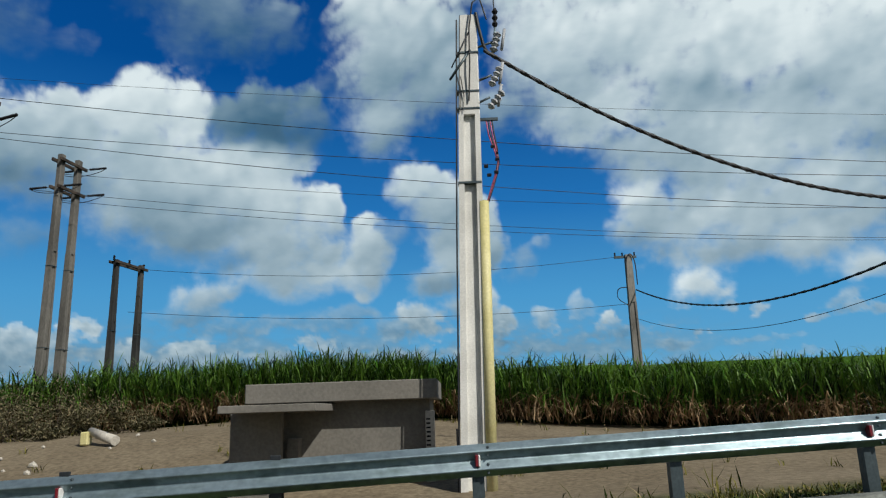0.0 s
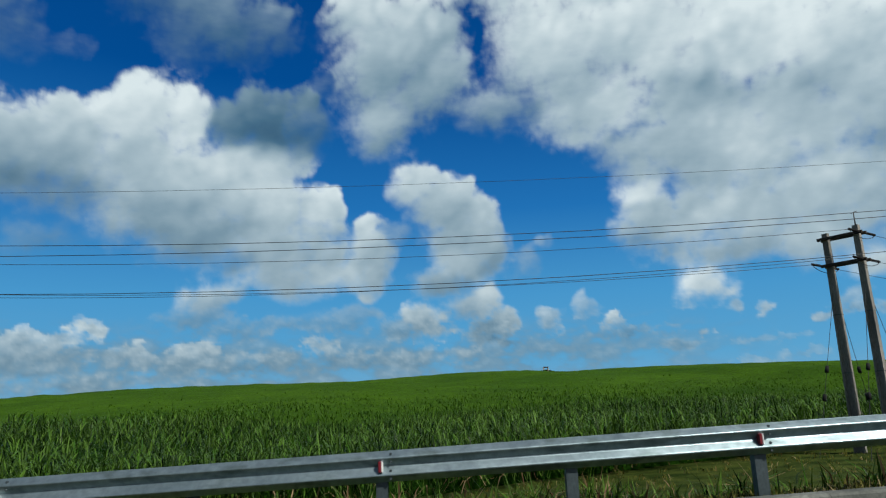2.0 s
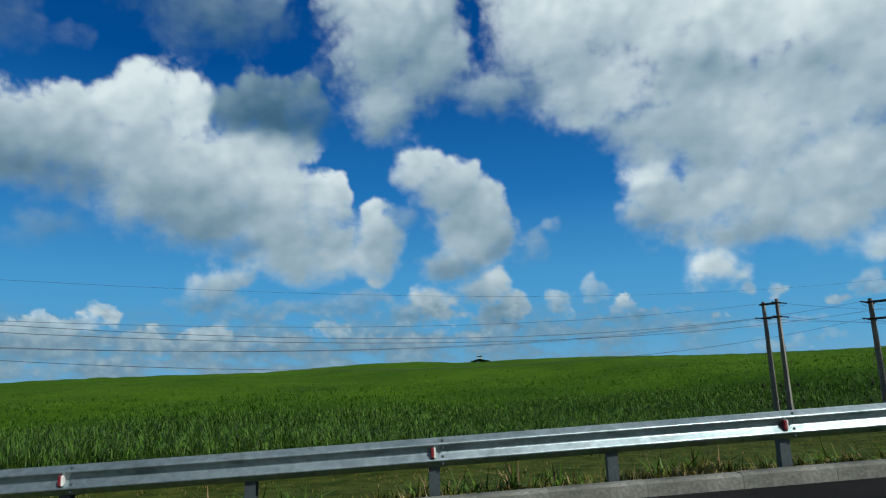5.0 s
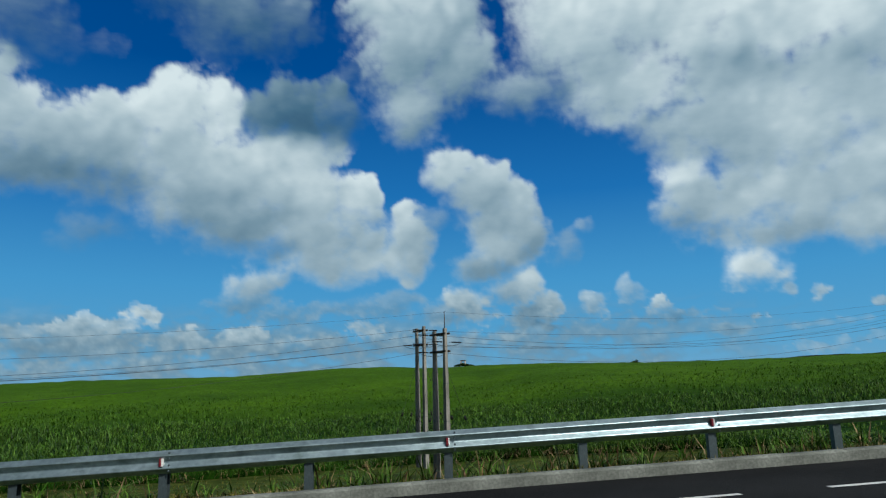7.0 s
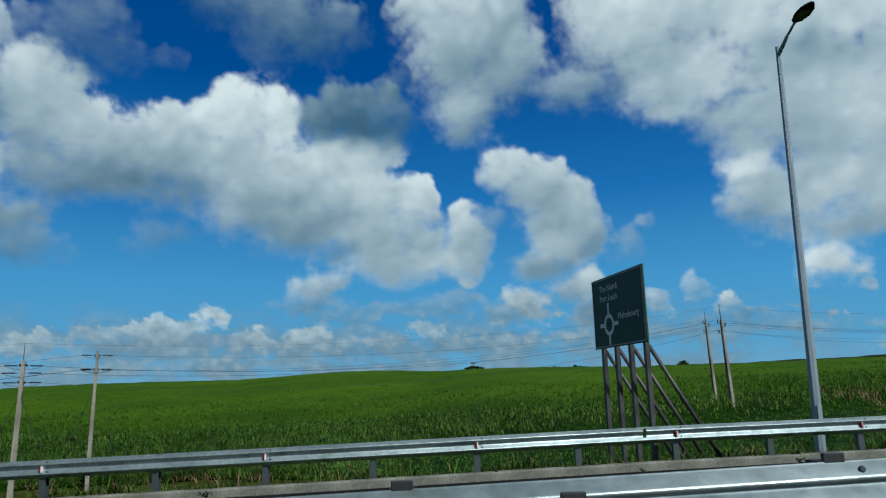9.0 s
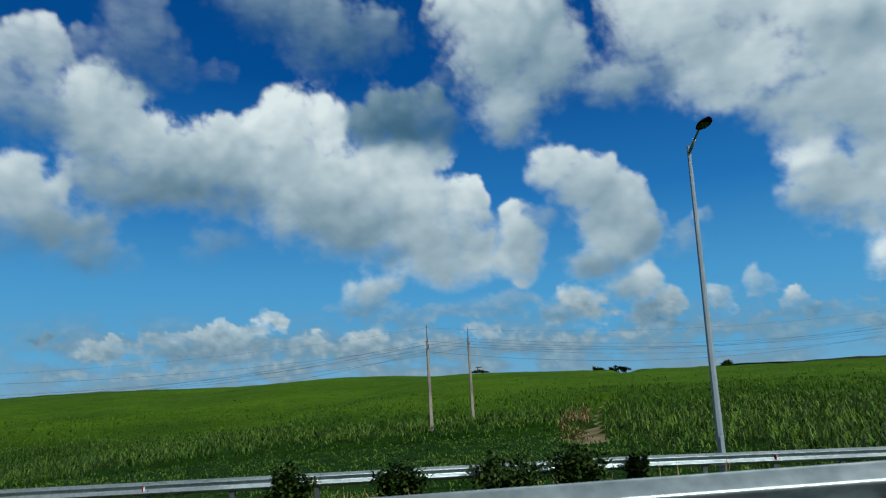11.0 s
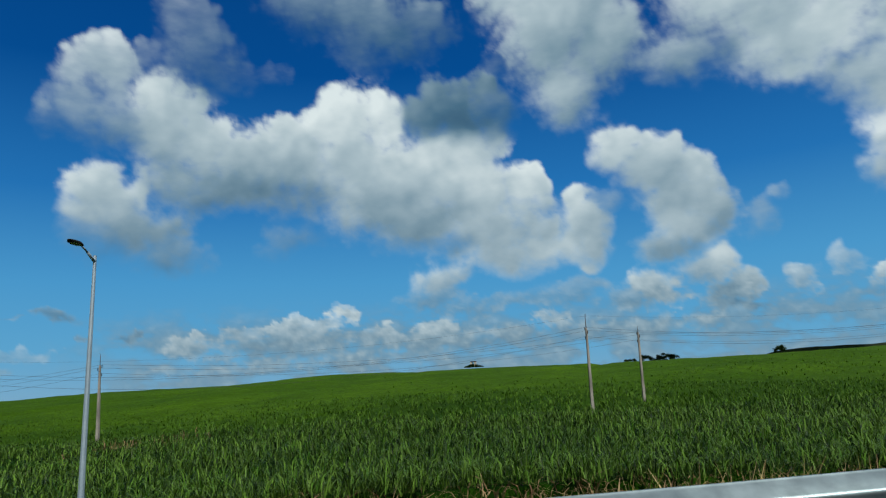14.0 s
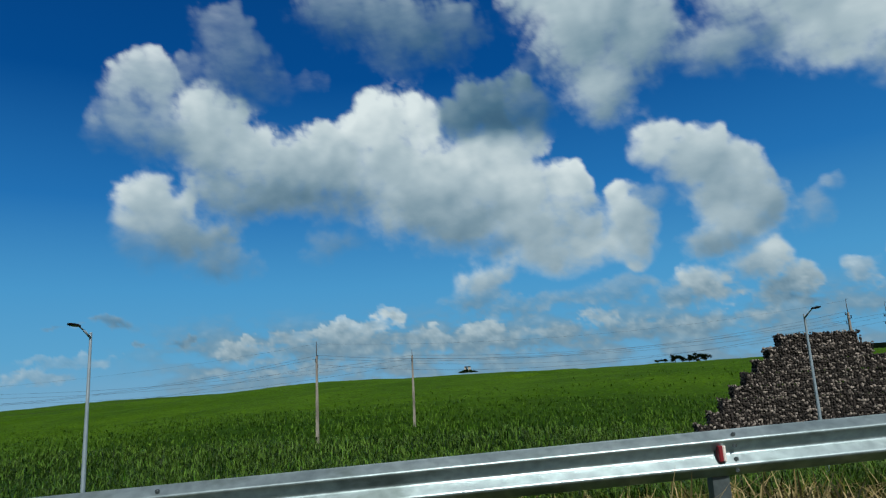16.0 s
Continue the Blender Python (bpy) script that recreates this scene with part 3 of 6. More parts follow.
# ---- verge grass ----
def grass_band(name, s0, s1, lo, hi, count, per, h0, h1, width, seed, label, straw=0.3, skip=None, green=None):
    rng = np.random.RandomState(seed)
    s = rng.uniform(s0, s1, count)
    u = rng.rand(count)
    a, b = lo(s), hi(s)
    d = a + (b - a) * u
    x, y = place_xy(s, d)
    ok = field_noise(x, y, 2.5, seed + 1) > -0.55
    if skip is not None:
        ok &= ~skip(s, d)
    x, y = x[ok], y[ok]
    z = ground_z(x, y) - 0.03
    hh = h0 + (h1 - h0) * np.clip(0.5 + 0.5 * field_noise(x, y, 3.5, seed + 2), 0, 1)
    k = np.repeat(np.arange(len(x)), per)
    n = len(k)
    slot = (rng.rand(n) < straw * (0.6 + 0.8 * (field_noise(x, y, 5.0, seed + 3)[k] > 0))).astype(int)
    me = blade_mesh(name, x[k] + rng.normal(0, 0.06, n), y[k] + rng.normal(0, 0.06, n), z[k], rng.rand(n) * 6.283, hh[k] * rng.uniform(0.5, 1.3, n), width * rng.uniform(0.6, 1.4, n), rng.uniform(0.1, 0.6, n), rng.uniform(0, 0.9, n), [green, DRY] if green else [GRASS, STRAW], slot, True)
    return tagged(new(name, me), label, "grass", "verge grass", "stuff")


def in_clearing(s, d):
    return (s < 24) & (d > 8.6 + 0.5 * np.sin(s)) & (np.sin(s * 3.1 + d * 2.3) < 0.93)


grass_band("grass", -14, 208, lambda s: outer_d(s) - tab(s, KERB_IN) + 0.2, lambda s: outer_d(s) + 1.2, 17000, 6, 0.05, 0.22, 0.016, 20, "short yellow-green verge grass beside the kerb", 0.22)
grass_band("grass", -20, 300, lambda s: outer_d(s) + 0.9, lambda s: tab(s, EDGE) + 1.2, 15000, 6, 0.12, 0.40, 0.022, 21, "rough green grass with some straw under the cane", 0.12, in_clearing)
grass_band("grass", 24, 200, lambda s: outer_d(s) + 0.9, lambda s: outer_d(s) + 6.5, 42000, 8, 0.22, 0.70, 0.022, 24, "rank dark green grass and dry stalks on the bank behind the rail", 0.13, None, LEAF)
grass_band("grass", 196, 345, lambda s: 3.2 + 0 * s, lambda s: np.minimum(slip_inner(s), 9.0), 9000, 6, 0.2, 0.6, 0.016, 22, "dry rough grass on the bank behind the rail", 0.75)
grass_band("grass", 236, 264, lambda s: 6.2 + 0 * s, lambda s: 9.5 + 0 * s, 420, 9, 0.3, 0.6, 0.010, 23, "tall pale dry grass tufts behind the rail", 0.8)


# ---- guard rails ----
# section of the corrugated beam: out from the post (towards the road), up; rounded at ridges and valley
def beam_section():
    corners = [(0.0, 0.157, 0.0), (0.006, 0.150, 0.006), (0.080, 0.086, 0.020), (0.004, 0.0, 0.022), (0.080, -0.086, 0.020), (0.006, -0.150, 0.006), (0.0, -0.157, 0.0)]
    out = []
    for i, (o, u, r) in enumerate(corners):
        if r == 0.0:
            out.append((o, u))
            continue
        p, a, b = Vector((o, u)), Vector(corners[i - 1][:2]), Vector(corners[i + 1][:2])
        p0, p1 = p + (a - p).normalized() * r, p + (b - p).normalized() * r
        for t in (0.0, 0.25, 0.5, 0.75, 1.0):
            out.append(tuple(p0 * (1 - t) ** 2 + p * 2 * t * (1 - t) + p1 * t * t))
    return out


BEAM = beam_section()
BEAM_Z = 0.60


def rail_beam(s0, s1, d_of, z_of):
    """One sheet of the beam between two posts, with its lip and thickness."""
    v, f = [], []
    ss = np.linspace(s0, s1, 3)
    n = len(BEAM)
    for s in ss:
        for o, u in BEAM:
            v.append(on_road(s, float(d_of(s)) - o, float(z_of(s)) + BEAM_Z + u))
        for o, u in BEAM[::-1]:
            v.append(on_road(s, float(d_of(s)) - (o - 0.004), float(z_of(s)) + BEAM_Z + u))
    m = 2 * n
    for i in range(len(ss) - 1):
        for k in range(m):
            a, b = i * m + k, i * m + (k + 1) % m
            f.append((a, a + m, b + m, b))
    e = len(v)
    v += v[:m] + v[(len(ss) - 1) * m:len(ss) * m]
    f.append(tuple(e + k for k in range(m)))
    f.append(tuple(e + m + k for k in range(m))[::-1])
    return v, f


def post_mesh(name, depth, top=0.70):
    """A C-shaped steel post, open along the road, with its spacer."""
    bm = bmesh.new()
    add_box(bm, -0.06, 0.06, 0.0, 0.006, -depth, top)
    add_box(bm, -0.06, -0.054, 0.006, 0.11, -depth, top)
    add_box(bm, -0.06, 0.06, 0.11, 0.116, -depth, top)
    add_box(bm, -0.05, 0.05, -0.025, 0.0, 0.45, top + 0.04, 0.004)
    me = bpy.data.meshes.new(name)
    bm.to_mesh(me)
    bm.free()
    me.materials.append(STEEL_DARK)
    return me


def reflector_mesh(name, x0, x1, mat):
    bm = bmesh.new()
    add_box(bm, x0, x1, -0.088, -0.015, -0.055, 0.055, 0.006)
    me = bpy.data.meshes.new(name)
    bm.to_mesh(me)
    bm.free()
    me.materials.append(mat)
    return me


BOLT_BM = bmesh.new()
add_tube(BOLT_BM, (0, 0.008, 0), (0, -0.012, 0), 0.016, 0.012, 7)
BOLT = bpy.data.meshes.new("bolt")
BOLT_BM.to_mesh(BOLT)
BOLT.materials.append(STEEL_DARK)
POST = post_mesh("post", 0.9)
POST_TALL = post_mesh("post", 0.9, 0.755)
POST_TALL.materials[0] = POST_STEEL
RED_HALF = reflector_mesh("red_half", -0.030, 0.0, RED_PLASTIC)
WHITE_HALF = reflector_mesh("white_half", 0.0, 0.020, WHITE_PLASTIC)


def guard_rail(name, s_from, s_to, d_of, z_of, label, laps=None, tall=0.0, lit=True):
    """A rail as one thing: beams lapped every 4 m, a post every 2 m, reflectors."""
    base = on_road(s_from, float(d_of(s_from)), float(z_of(s_from)))
    top = thing(name, Matrix.Translation(base), label, "guard rail")
    n = int((s_to - s_from) / 4)
    for i in range(n):
        s = s_from + 4 * i if laps is None else float(tab(i, laps))
        pitch = 4.0 if laps is None else float(tab(i + 1, laps)) - s
        v, f = rail_beam(s, s + pitch, d_of, z_of)
        v = [p - base for p in v]
        ob = new("beam", mesh_from("beam", v, f, STEEL))
        for k, pl in enumerate(ob.data.polygons):
            pl.use_smooth = k < len(ob.data.polygons) - 2 and (k % (2 * len(BEAM))) % len(BEAM) != len(BEAM) - 1
        ob.parent = top
        for o, u in ((0.046, 0.122), (0.046, 0.045), (0.046, -0.045), (0.046, -0.122)):
            b = new("bolt", BOLT)
            b.parent = ob
            b.matrix_basis = Matrix.Translation(on_road(s + 0.1, float(d_of(s)) - o, float(z_of(s)) + BEAM_Z + u) - base)
        for j in (0, 2):
            sp = s + j * pitch / 4
            if 136 < sp < 141 and tall:
                continue
            h = float(np.interp(sp, SS, HH))
            p = new("post", POST_TALL if sp < tall else POST)
            p.parent = top
            p.matrix_parent_inverse = Matrix()
            p.matrix_basis = Matrix.Translation(on_road(sp, float(d_of(sp)) + 0.02, float(z_of(sp))) - base) @ pose(0, 0, 0, 0, 0, math.degrees(h))
        if lit:
            h = float(np.interp(s, SS, HH))
            r = new("reflector", RED_HALF)
            r.parent = top
            r["label"] = "small red and white reflector"
            r.matrix_basis = Matrix.Translation(on_road(s, float(d_of(s)), float(z_of(s)) + BEAM_Z) - base) @ pose(0, 0, 0, 0, 0, math.degrees(h))
            w = new("white_half", WHITE_HALF)
            w.parent = r
    return top


OUTER_SAG = [(0, 0.05), (30, 0.05), (50, 0.02), (70, -0.025), (90, -0.065), (116, -0.07), (129, -0.02), (138, 0.0), (150, 0.0), (206, 0.0)]
# where each sheet of the beam begins, by its number
OUTER_LAP = [(0, -27.6), (9, 8.15), (13, 23.8), (18, 43.7), (25, 71.7), (36, 116.0), (40, 132.4), (43, 144.8), (46, 157.2), (59, 210.4), (75, 275.0)]


def outer_z(s):
    return float(slip_z(s, outer_d(s))) + float(tab(s, OUTER_SAG))


guard_rail("guard_rail", -28 + RAIL_PHASE, 272 + RAIL_PHASE, outer_d, outer_z, "long galvanised steel guard rail along the kerb", OUTER_LAP)
INNER = [(134, 2.4), (150, 2.57), (170, 2.8), (208, 2.9), (230, 2.72), (250, 2.75), (267, 2.9), (276, 3.55), (284, 4.3), (293.5, 5.0), (300, 5.35), (312, 5.9), (340, 7.0)]
INNER_Z = [(139, -0.03), (185, -0.03), (205, 0.0), (238, 0.0), (248, -0.03), (258, -0.045), (264.5, 0.0), (267, 0.0), (283, -0.055), (340, -0.06)]


def inner_d(s):
    return tab(s, INNER)


def inner_z(s):
    return float(tab(s, INNER_Z))


guard_rail("guard_rail", 139.3, 334, inner_d, inner_z, "shiny galvanised guard rail between the two roads", tall=188.0)
guard_rail("guard_rail", 138.6, 185, lambda s: tab(s, INNER) + 0.48, lambda s: inner_z(s) + 0.03, "second galvanised guard rail close behind the first", tall=188.0, lit=False)


# ---- utility poles ----
def tapered_i(bm, w0, w1, t0, t1, z0, z1, groove, seg=1):
    """A tapered precast pole length: an I-shaped section when groove > 0. w across, t through."""
    rings = []
    for w, t, z in ((w0, t0, z0), (w1, t1, z1)):
        a, b = w / 2, t / 2
        if groove:
            f, g = a * 0.52, b - groove
            prof = [(-a, -b), (-f, -b), (-f, -g), (f, -g), (f, -b), (a, -b), (a, b), (f, b), (f, g), (-f, g), (-f, b), (-a, b)]
        else:
            c = 0.02
            prof = [(-a + c, -b), (a - c, -b), (a, -b + c), (a, b - c), (a - c, b), (-a + c, b), (-a, b - c), (-a, -b + c)]
        rings.append([bm.verts.new((x, y, z)) for x, y in prof])
    n = len(rings[0])
    for k in range(n):
        bm.faces.new((rings[0][k], rings[0][(k + 1) % n], rings[1][(k + 1) % n], rings[1][k]))
    bm.faces.new(rings[0][::-1])
    bm.faces.new(rings[1])


def pole_shaft(h, w0, w1, solid_top, depth=0.8, groove=0.05):
    """A precast concrete shaft, solid at the top, grooved below."""
    bm = bmesh.new()
    zc = h - solid_top
    wc = w0 + (w1 - w0) * zc / h
    tapered_i(bm, w0 * 1.04, wc, depth * w0 * 1.04, depth * wc, -1.5, zc, groove)
    tapered_i(bm, wc, w1, depth * wc, depth * w1, zc, h, 0)
    return bm


def insulator_string(length, r, discs):
    """A string of insulator sheds along x."""
    bm = bmesh.new()
    seg = 8
    rings = []
    for i in range(discs * 2 + 1):
        x = length * i / (discs * 2)
        rr = r if i % 2 else r * 0.45
        rings.append([bm.verts.new((x, rr * math.cos(6.28319 * k / seg), rr * math.sin(6.28319 * k / seg))) for k in range(seg)])
    for i in range(len(rings) - 1):
        for k in range(seg):
            bm.faces.new((rings[i][k], rings[i][(k + 1) % seg], rings[i + 1][(k + 1) % seg], rings[i + 1][k]))
    bm.faces.new(rings[0][::-1])
    bm.faces.new(rings[-1])
    return bm


LINE_A, LINE_B = [], []


def h_frame(a, b, top, base, mat, label, spike=1.3, line=None, arms=(0.28, 1.55), stayed=True, low=False):
    """Two grooved concrete legs with cross-arms, dead-end insulators both ways, stays with guards."""
    a, b = Vector((*a, 0)), Vector((*b, 0))
    mid = (a + b) / 2
    ang = math.atan2((b - a).y, (b - a).x)
    t = thing("power_pole", Matrix.Translation((mid.x, mid.y, base)) @ pose(0, 0, 0, 0, 0, math.degrees(ang)), label, "power pole", "power poles")
    half = (b - a).length / 2
    h = top - base
    for sgn in (-1, 1):
        bm = pole_shaft(h + (0.1 if sgn > 0 else 0), 0.44, 0.27, h * 0.33)
        bmesh.ops.translate(bm, verts=bm.verts, vec=(sgn * half, 0, 0))
        leg = part("leg", bm, mat, t)
        for zb in (0.36, 0.62):
            w = 0.46 - 0.17 * zb
            part("steel_band", box(sgn * half - w / 2, sgn * half + w / 2, -0.42 * w, 0.42 * w, h * zb, h * zb + 0.025), STEEL_DARK, leg)
    reach = half + 0.32
    for zc in [h - q for q in arms]:
        for yy in (-0.20, 0.20):
            part("cross_arm", box(-reach, reach, yy - 0.05, yy + 0.05, zc - 0.07, zc + 0.07, 0.01), IRON, t)
    if spike:
        part("lightning_rod", tube((half, 0, h), (half, 0, h + spike), 0.035, 0.02, 6), IRON, t)
        part("rod_arm", tube((half - 0.12, 0, h + spike - 0.02), (half + 0.16, 0, h + spike + 0.04), 0.016, 0.016, 6), IRON, t)
    ends = []
    spots = ((reach - 0.1, h - arms[0]), (-reach + 0.1, h - arms[-1]), (reach - 0.1, h - arms[-1])) if low else ((-reach + 0.1, h - arms[0]), (reach - 0.1, h - arms[0] - 0.62), (-reach + 0.1, h - arms[-1]))
    for k, (xx, zz) in enumerate(spots if len(arms) > 1 else ()):
        w = Matrix.Translation((mid.x, mid.y, base)) @ pose(0, 0, 0, 0, 0, math.degrees(ang))
        pair = []
        for sgn in (-1, 1):
            bm = insulator_string(0.85, 0.062, 8)
            bmesh.ops.rotate(bm, verts=bm.verts, cent=(0, 0, 0), matrix=Matrix.Rotation(sgn * 1.5708, 3, "Z"))
            bmesh.ops.translate(bm, verts=bm.verts, vec=(xx, sgn * 0.42, zz))
            part("link", tube((xx, sgn * 0.2, zz), (xx, sgn * 0.44, zz), 0.014, 0.014, 5), IRON, t)
            part("insulator", bm, BLACK, t, "dark ribbed insulator string")
            pair.append(w @ Vector((xx, sgn * 1.27, zz - 0.03)))
        lo = [Vector((xx, -1.25, zz - 0.03)), Vector((xx, -0.95, zz - 0.16)), Vector((xx, -0.5, zz - 0.26)), Vector((xx, 0, zz - 0.30)), Vector((xx, 0.5, zz - 0.26)), Vector((xx, 0.95, zz - 0.16)), Vector((xx, 1.25, zz - 0.03))]
        part("jumper", cable_mesh(lo, 0.016), CABLE, t)
        ends.append(pair)
    if line is not None:
        tip = Matrix.Translation((mid.x, mid.y, base)) @ pose(0, 0, 0, 0, 0, math.degrees(ang)) @ Vector((half, 0, h + spike))
        line.append((ends, tip))
    if len(arms) == 1:
        for xx in (-reach + 0.1, 0.0, reach - 0.1):
            bm = insulator_string(0.28, 0.075, 3)
            bmesh.ops.rotate(bm, verts=bm.verts, cent=(0, 0, 0), matrix=Matrix.Rotation(-1.5708, 3, "Y"))
            bmesh.ops.translate(bm, verts=bm.verts, vec=(xx, 0, h - 0.08))
            part("insulator", bm, BLACK, t, "dark ribbed insulator")
    # stays, each with two black guards
    for sx in (-1, 1) if stayed and len(arms) > 1 else ():
        for sy in (-1, 1):
            p0, p1 = Vector((sx * half, sy * 0.15, h * 0.72)), Vector((sx * (half + 0.35), sy * 3.1, -0.3))
            stay = part("stay_wire", cable_mesh([p0, p1], 0.012), CABLE, t)
            for f in (0.44, 0.60):
                c = p0.lerp(p1, f)
                q = p0.lerp(p1, f + 0.035)
                part("stay_guard", tube(c, q, 0.075, 0.085, 8), BLACK, stay, "black stay guard")
    return t


def single_pole(x, y, top, base, heading, label, line, spike=1.4, lean=0.0):
    """One grooved concrete pole with three side arms and a hooked rod."""
    m = Matrix.Translation((x, y, base)) @ pose(0, 0, 0, 0, lean, 0) @ pose(0, 0, 0, 0, 0, heading)
    t = thing("power_pole", m, label, "power pole", "power poles")
    h = top - base
    part("shaft", pole_shaft(h, 0.46, 0.24, h * 0.30), CONCRETE_OLD, t)
    ends = []
    for k, (sgn, zz) in enumerate(((1, h - 0.3), (-1, h - 0.75), (1, h - 1.35))):
        part("side_arm", tube((0, 0, zz), (sgn * 0.55, 0, zz + 0.08), 0.035, 0.03, 6), IRON, t)
        bm = insulator_string(0.35, 0.07, 3)
        bmesh.ops.rotate(bm, verts=bm.verts, cent=(0, 0, 0), matrix=Matrix.Rotation(-1.5708, 3, "Y"))
        bmesh.ops.translate(bm, verts=bm.verts, vec=(sgn * 0.55, 0, zz + 0.06))
        part("insulator", bm, BLACK, t, "dark ribbed insulator")
        w = m @ Vector((sgn * 0.55, 0, zz + 0.42))
        ends.append((w, w))
    rod = part("lightning_rod", tube((0, 0, h), (0.02, 0, h + spike), 0.05, 0.03, 6), IRON, t)
    part("rod_hook", cable_mesh([(0.02, 0, h + spike), (0.05, 0, h + spike + 0.12), (-0.12, 0, h + spike + 0.2), (-0.28, 0, h + spike + 0.12)], 0.025), IRON, rod)
    line.append((ends, m @ Vector((0.02, 0, h + spike))))
    return t


OLD_PAIR = "pair of weathered concrete power poles with steel cross-arms"
h_frame((-16.3, 18.9), (-15.7, 20.5), 11.85, -0.6, CONCRETE_BROWN, OLD_PAIR, 0.6, LINE_A, stayed=False)
h_frame((-17.8, 28.2), (-17.66, 29.29), 12.75, -0.6, CONCRETE_BROWN, OLD_PAIR, 0.0, LINE_B, stayed=False, low=True)
h_frame((59.69, 25.39), (60.35, 23.88), 9.5, 0.3, CONCRETE_DARK, "pair of dark stained concrete power poles with steel cross-arms", 0.9, LINE_A)
h_frame((119.47, 60.3), (120.4, 59.3), 10.9, 0.8, CONCRETE_OLD, "pair of pale concrete power poles with steel cross-arms", 1.3, LINE_A)
single_pole(174.0, 92.5, 14.7, 4.9, 120, "single pale concrete power pole at the cane's edge", LINE_A, lean=-1.8)
single_pole(228.2, 127.2, 17.5, 6.0, 120, "single weathered concrete power pole standing in cane", LINE_A)
single_pole(280.7, 159.0, 19.4, 8.0, 120, "single weathered concrete power pole behind the stone wall", LINE_A)
h_frame((-18.8, 35.5), (-18.46, 37.6), 9.6, -0.5, CONCRETE_DARK, "pair of dark round-edged power poles with one cross-arm", 0.0, None, (0.15,))
h_frame((52.92, 34.45), (53.79, 33.35), 10.2, 0.0, CONCRETE_OLD, "pair of pale concrete power poles with dark cross-arms", 0.7, LINE_B, low=True)
h_frame((115.88, 72.07), (116.73, 71.07), 12.3, 0.0, CONCRETE_OLD, "pair of weathered concrete power poles with dark insulators", 0.0, LINE_B, low=True)
single_pole(174.05, 106.0, 15.9, 5.0, 118, "single pale concrete power pole beside the earth track", LINE_B, 1.2, -1.8)
single_pole(231.0, 142.6, 17.6, 6.5, 118, "single dark weathered concrete power pole in cane", LINE_B, 0.6)
single_pole(284.9, 176.0, 20.0, 8.0, 118, "single concrete power pole far behind the stone wall", LINE_B)


def string_line(line, sags, label, rod=0.0):
    """The conductors of a line from pole to pole, each one thing with a part a span."""
    for k in range(3):
        t = thing("power_line", Matrix(), label, "power line", "power lines")
        for p, q in zip(line, line[1:]):
            part("span", cable_mesh(sag_line(p[0][k][1], q[0][k][0], sags[k], 20), 0.011), CABLE, t)
    if rod:
        t = thing("earth_wire", Matrix(), "thin overhead earth wire along the pole tops", "power line", "power lines")
        for p, q in zip(line, line[1:]):
            part("span", cable_mesh(sag_line(p[1], q[1], rod, 20), 0.006), CABLE, t)


string_line(LINE_A, (2.15, 1.9, 2.45), "long black overhead conductor of the nearer line", 1.5)
string_line(LINE_B, (1.55, 1.65, 1.8), "long black overhead conductor of the further line")


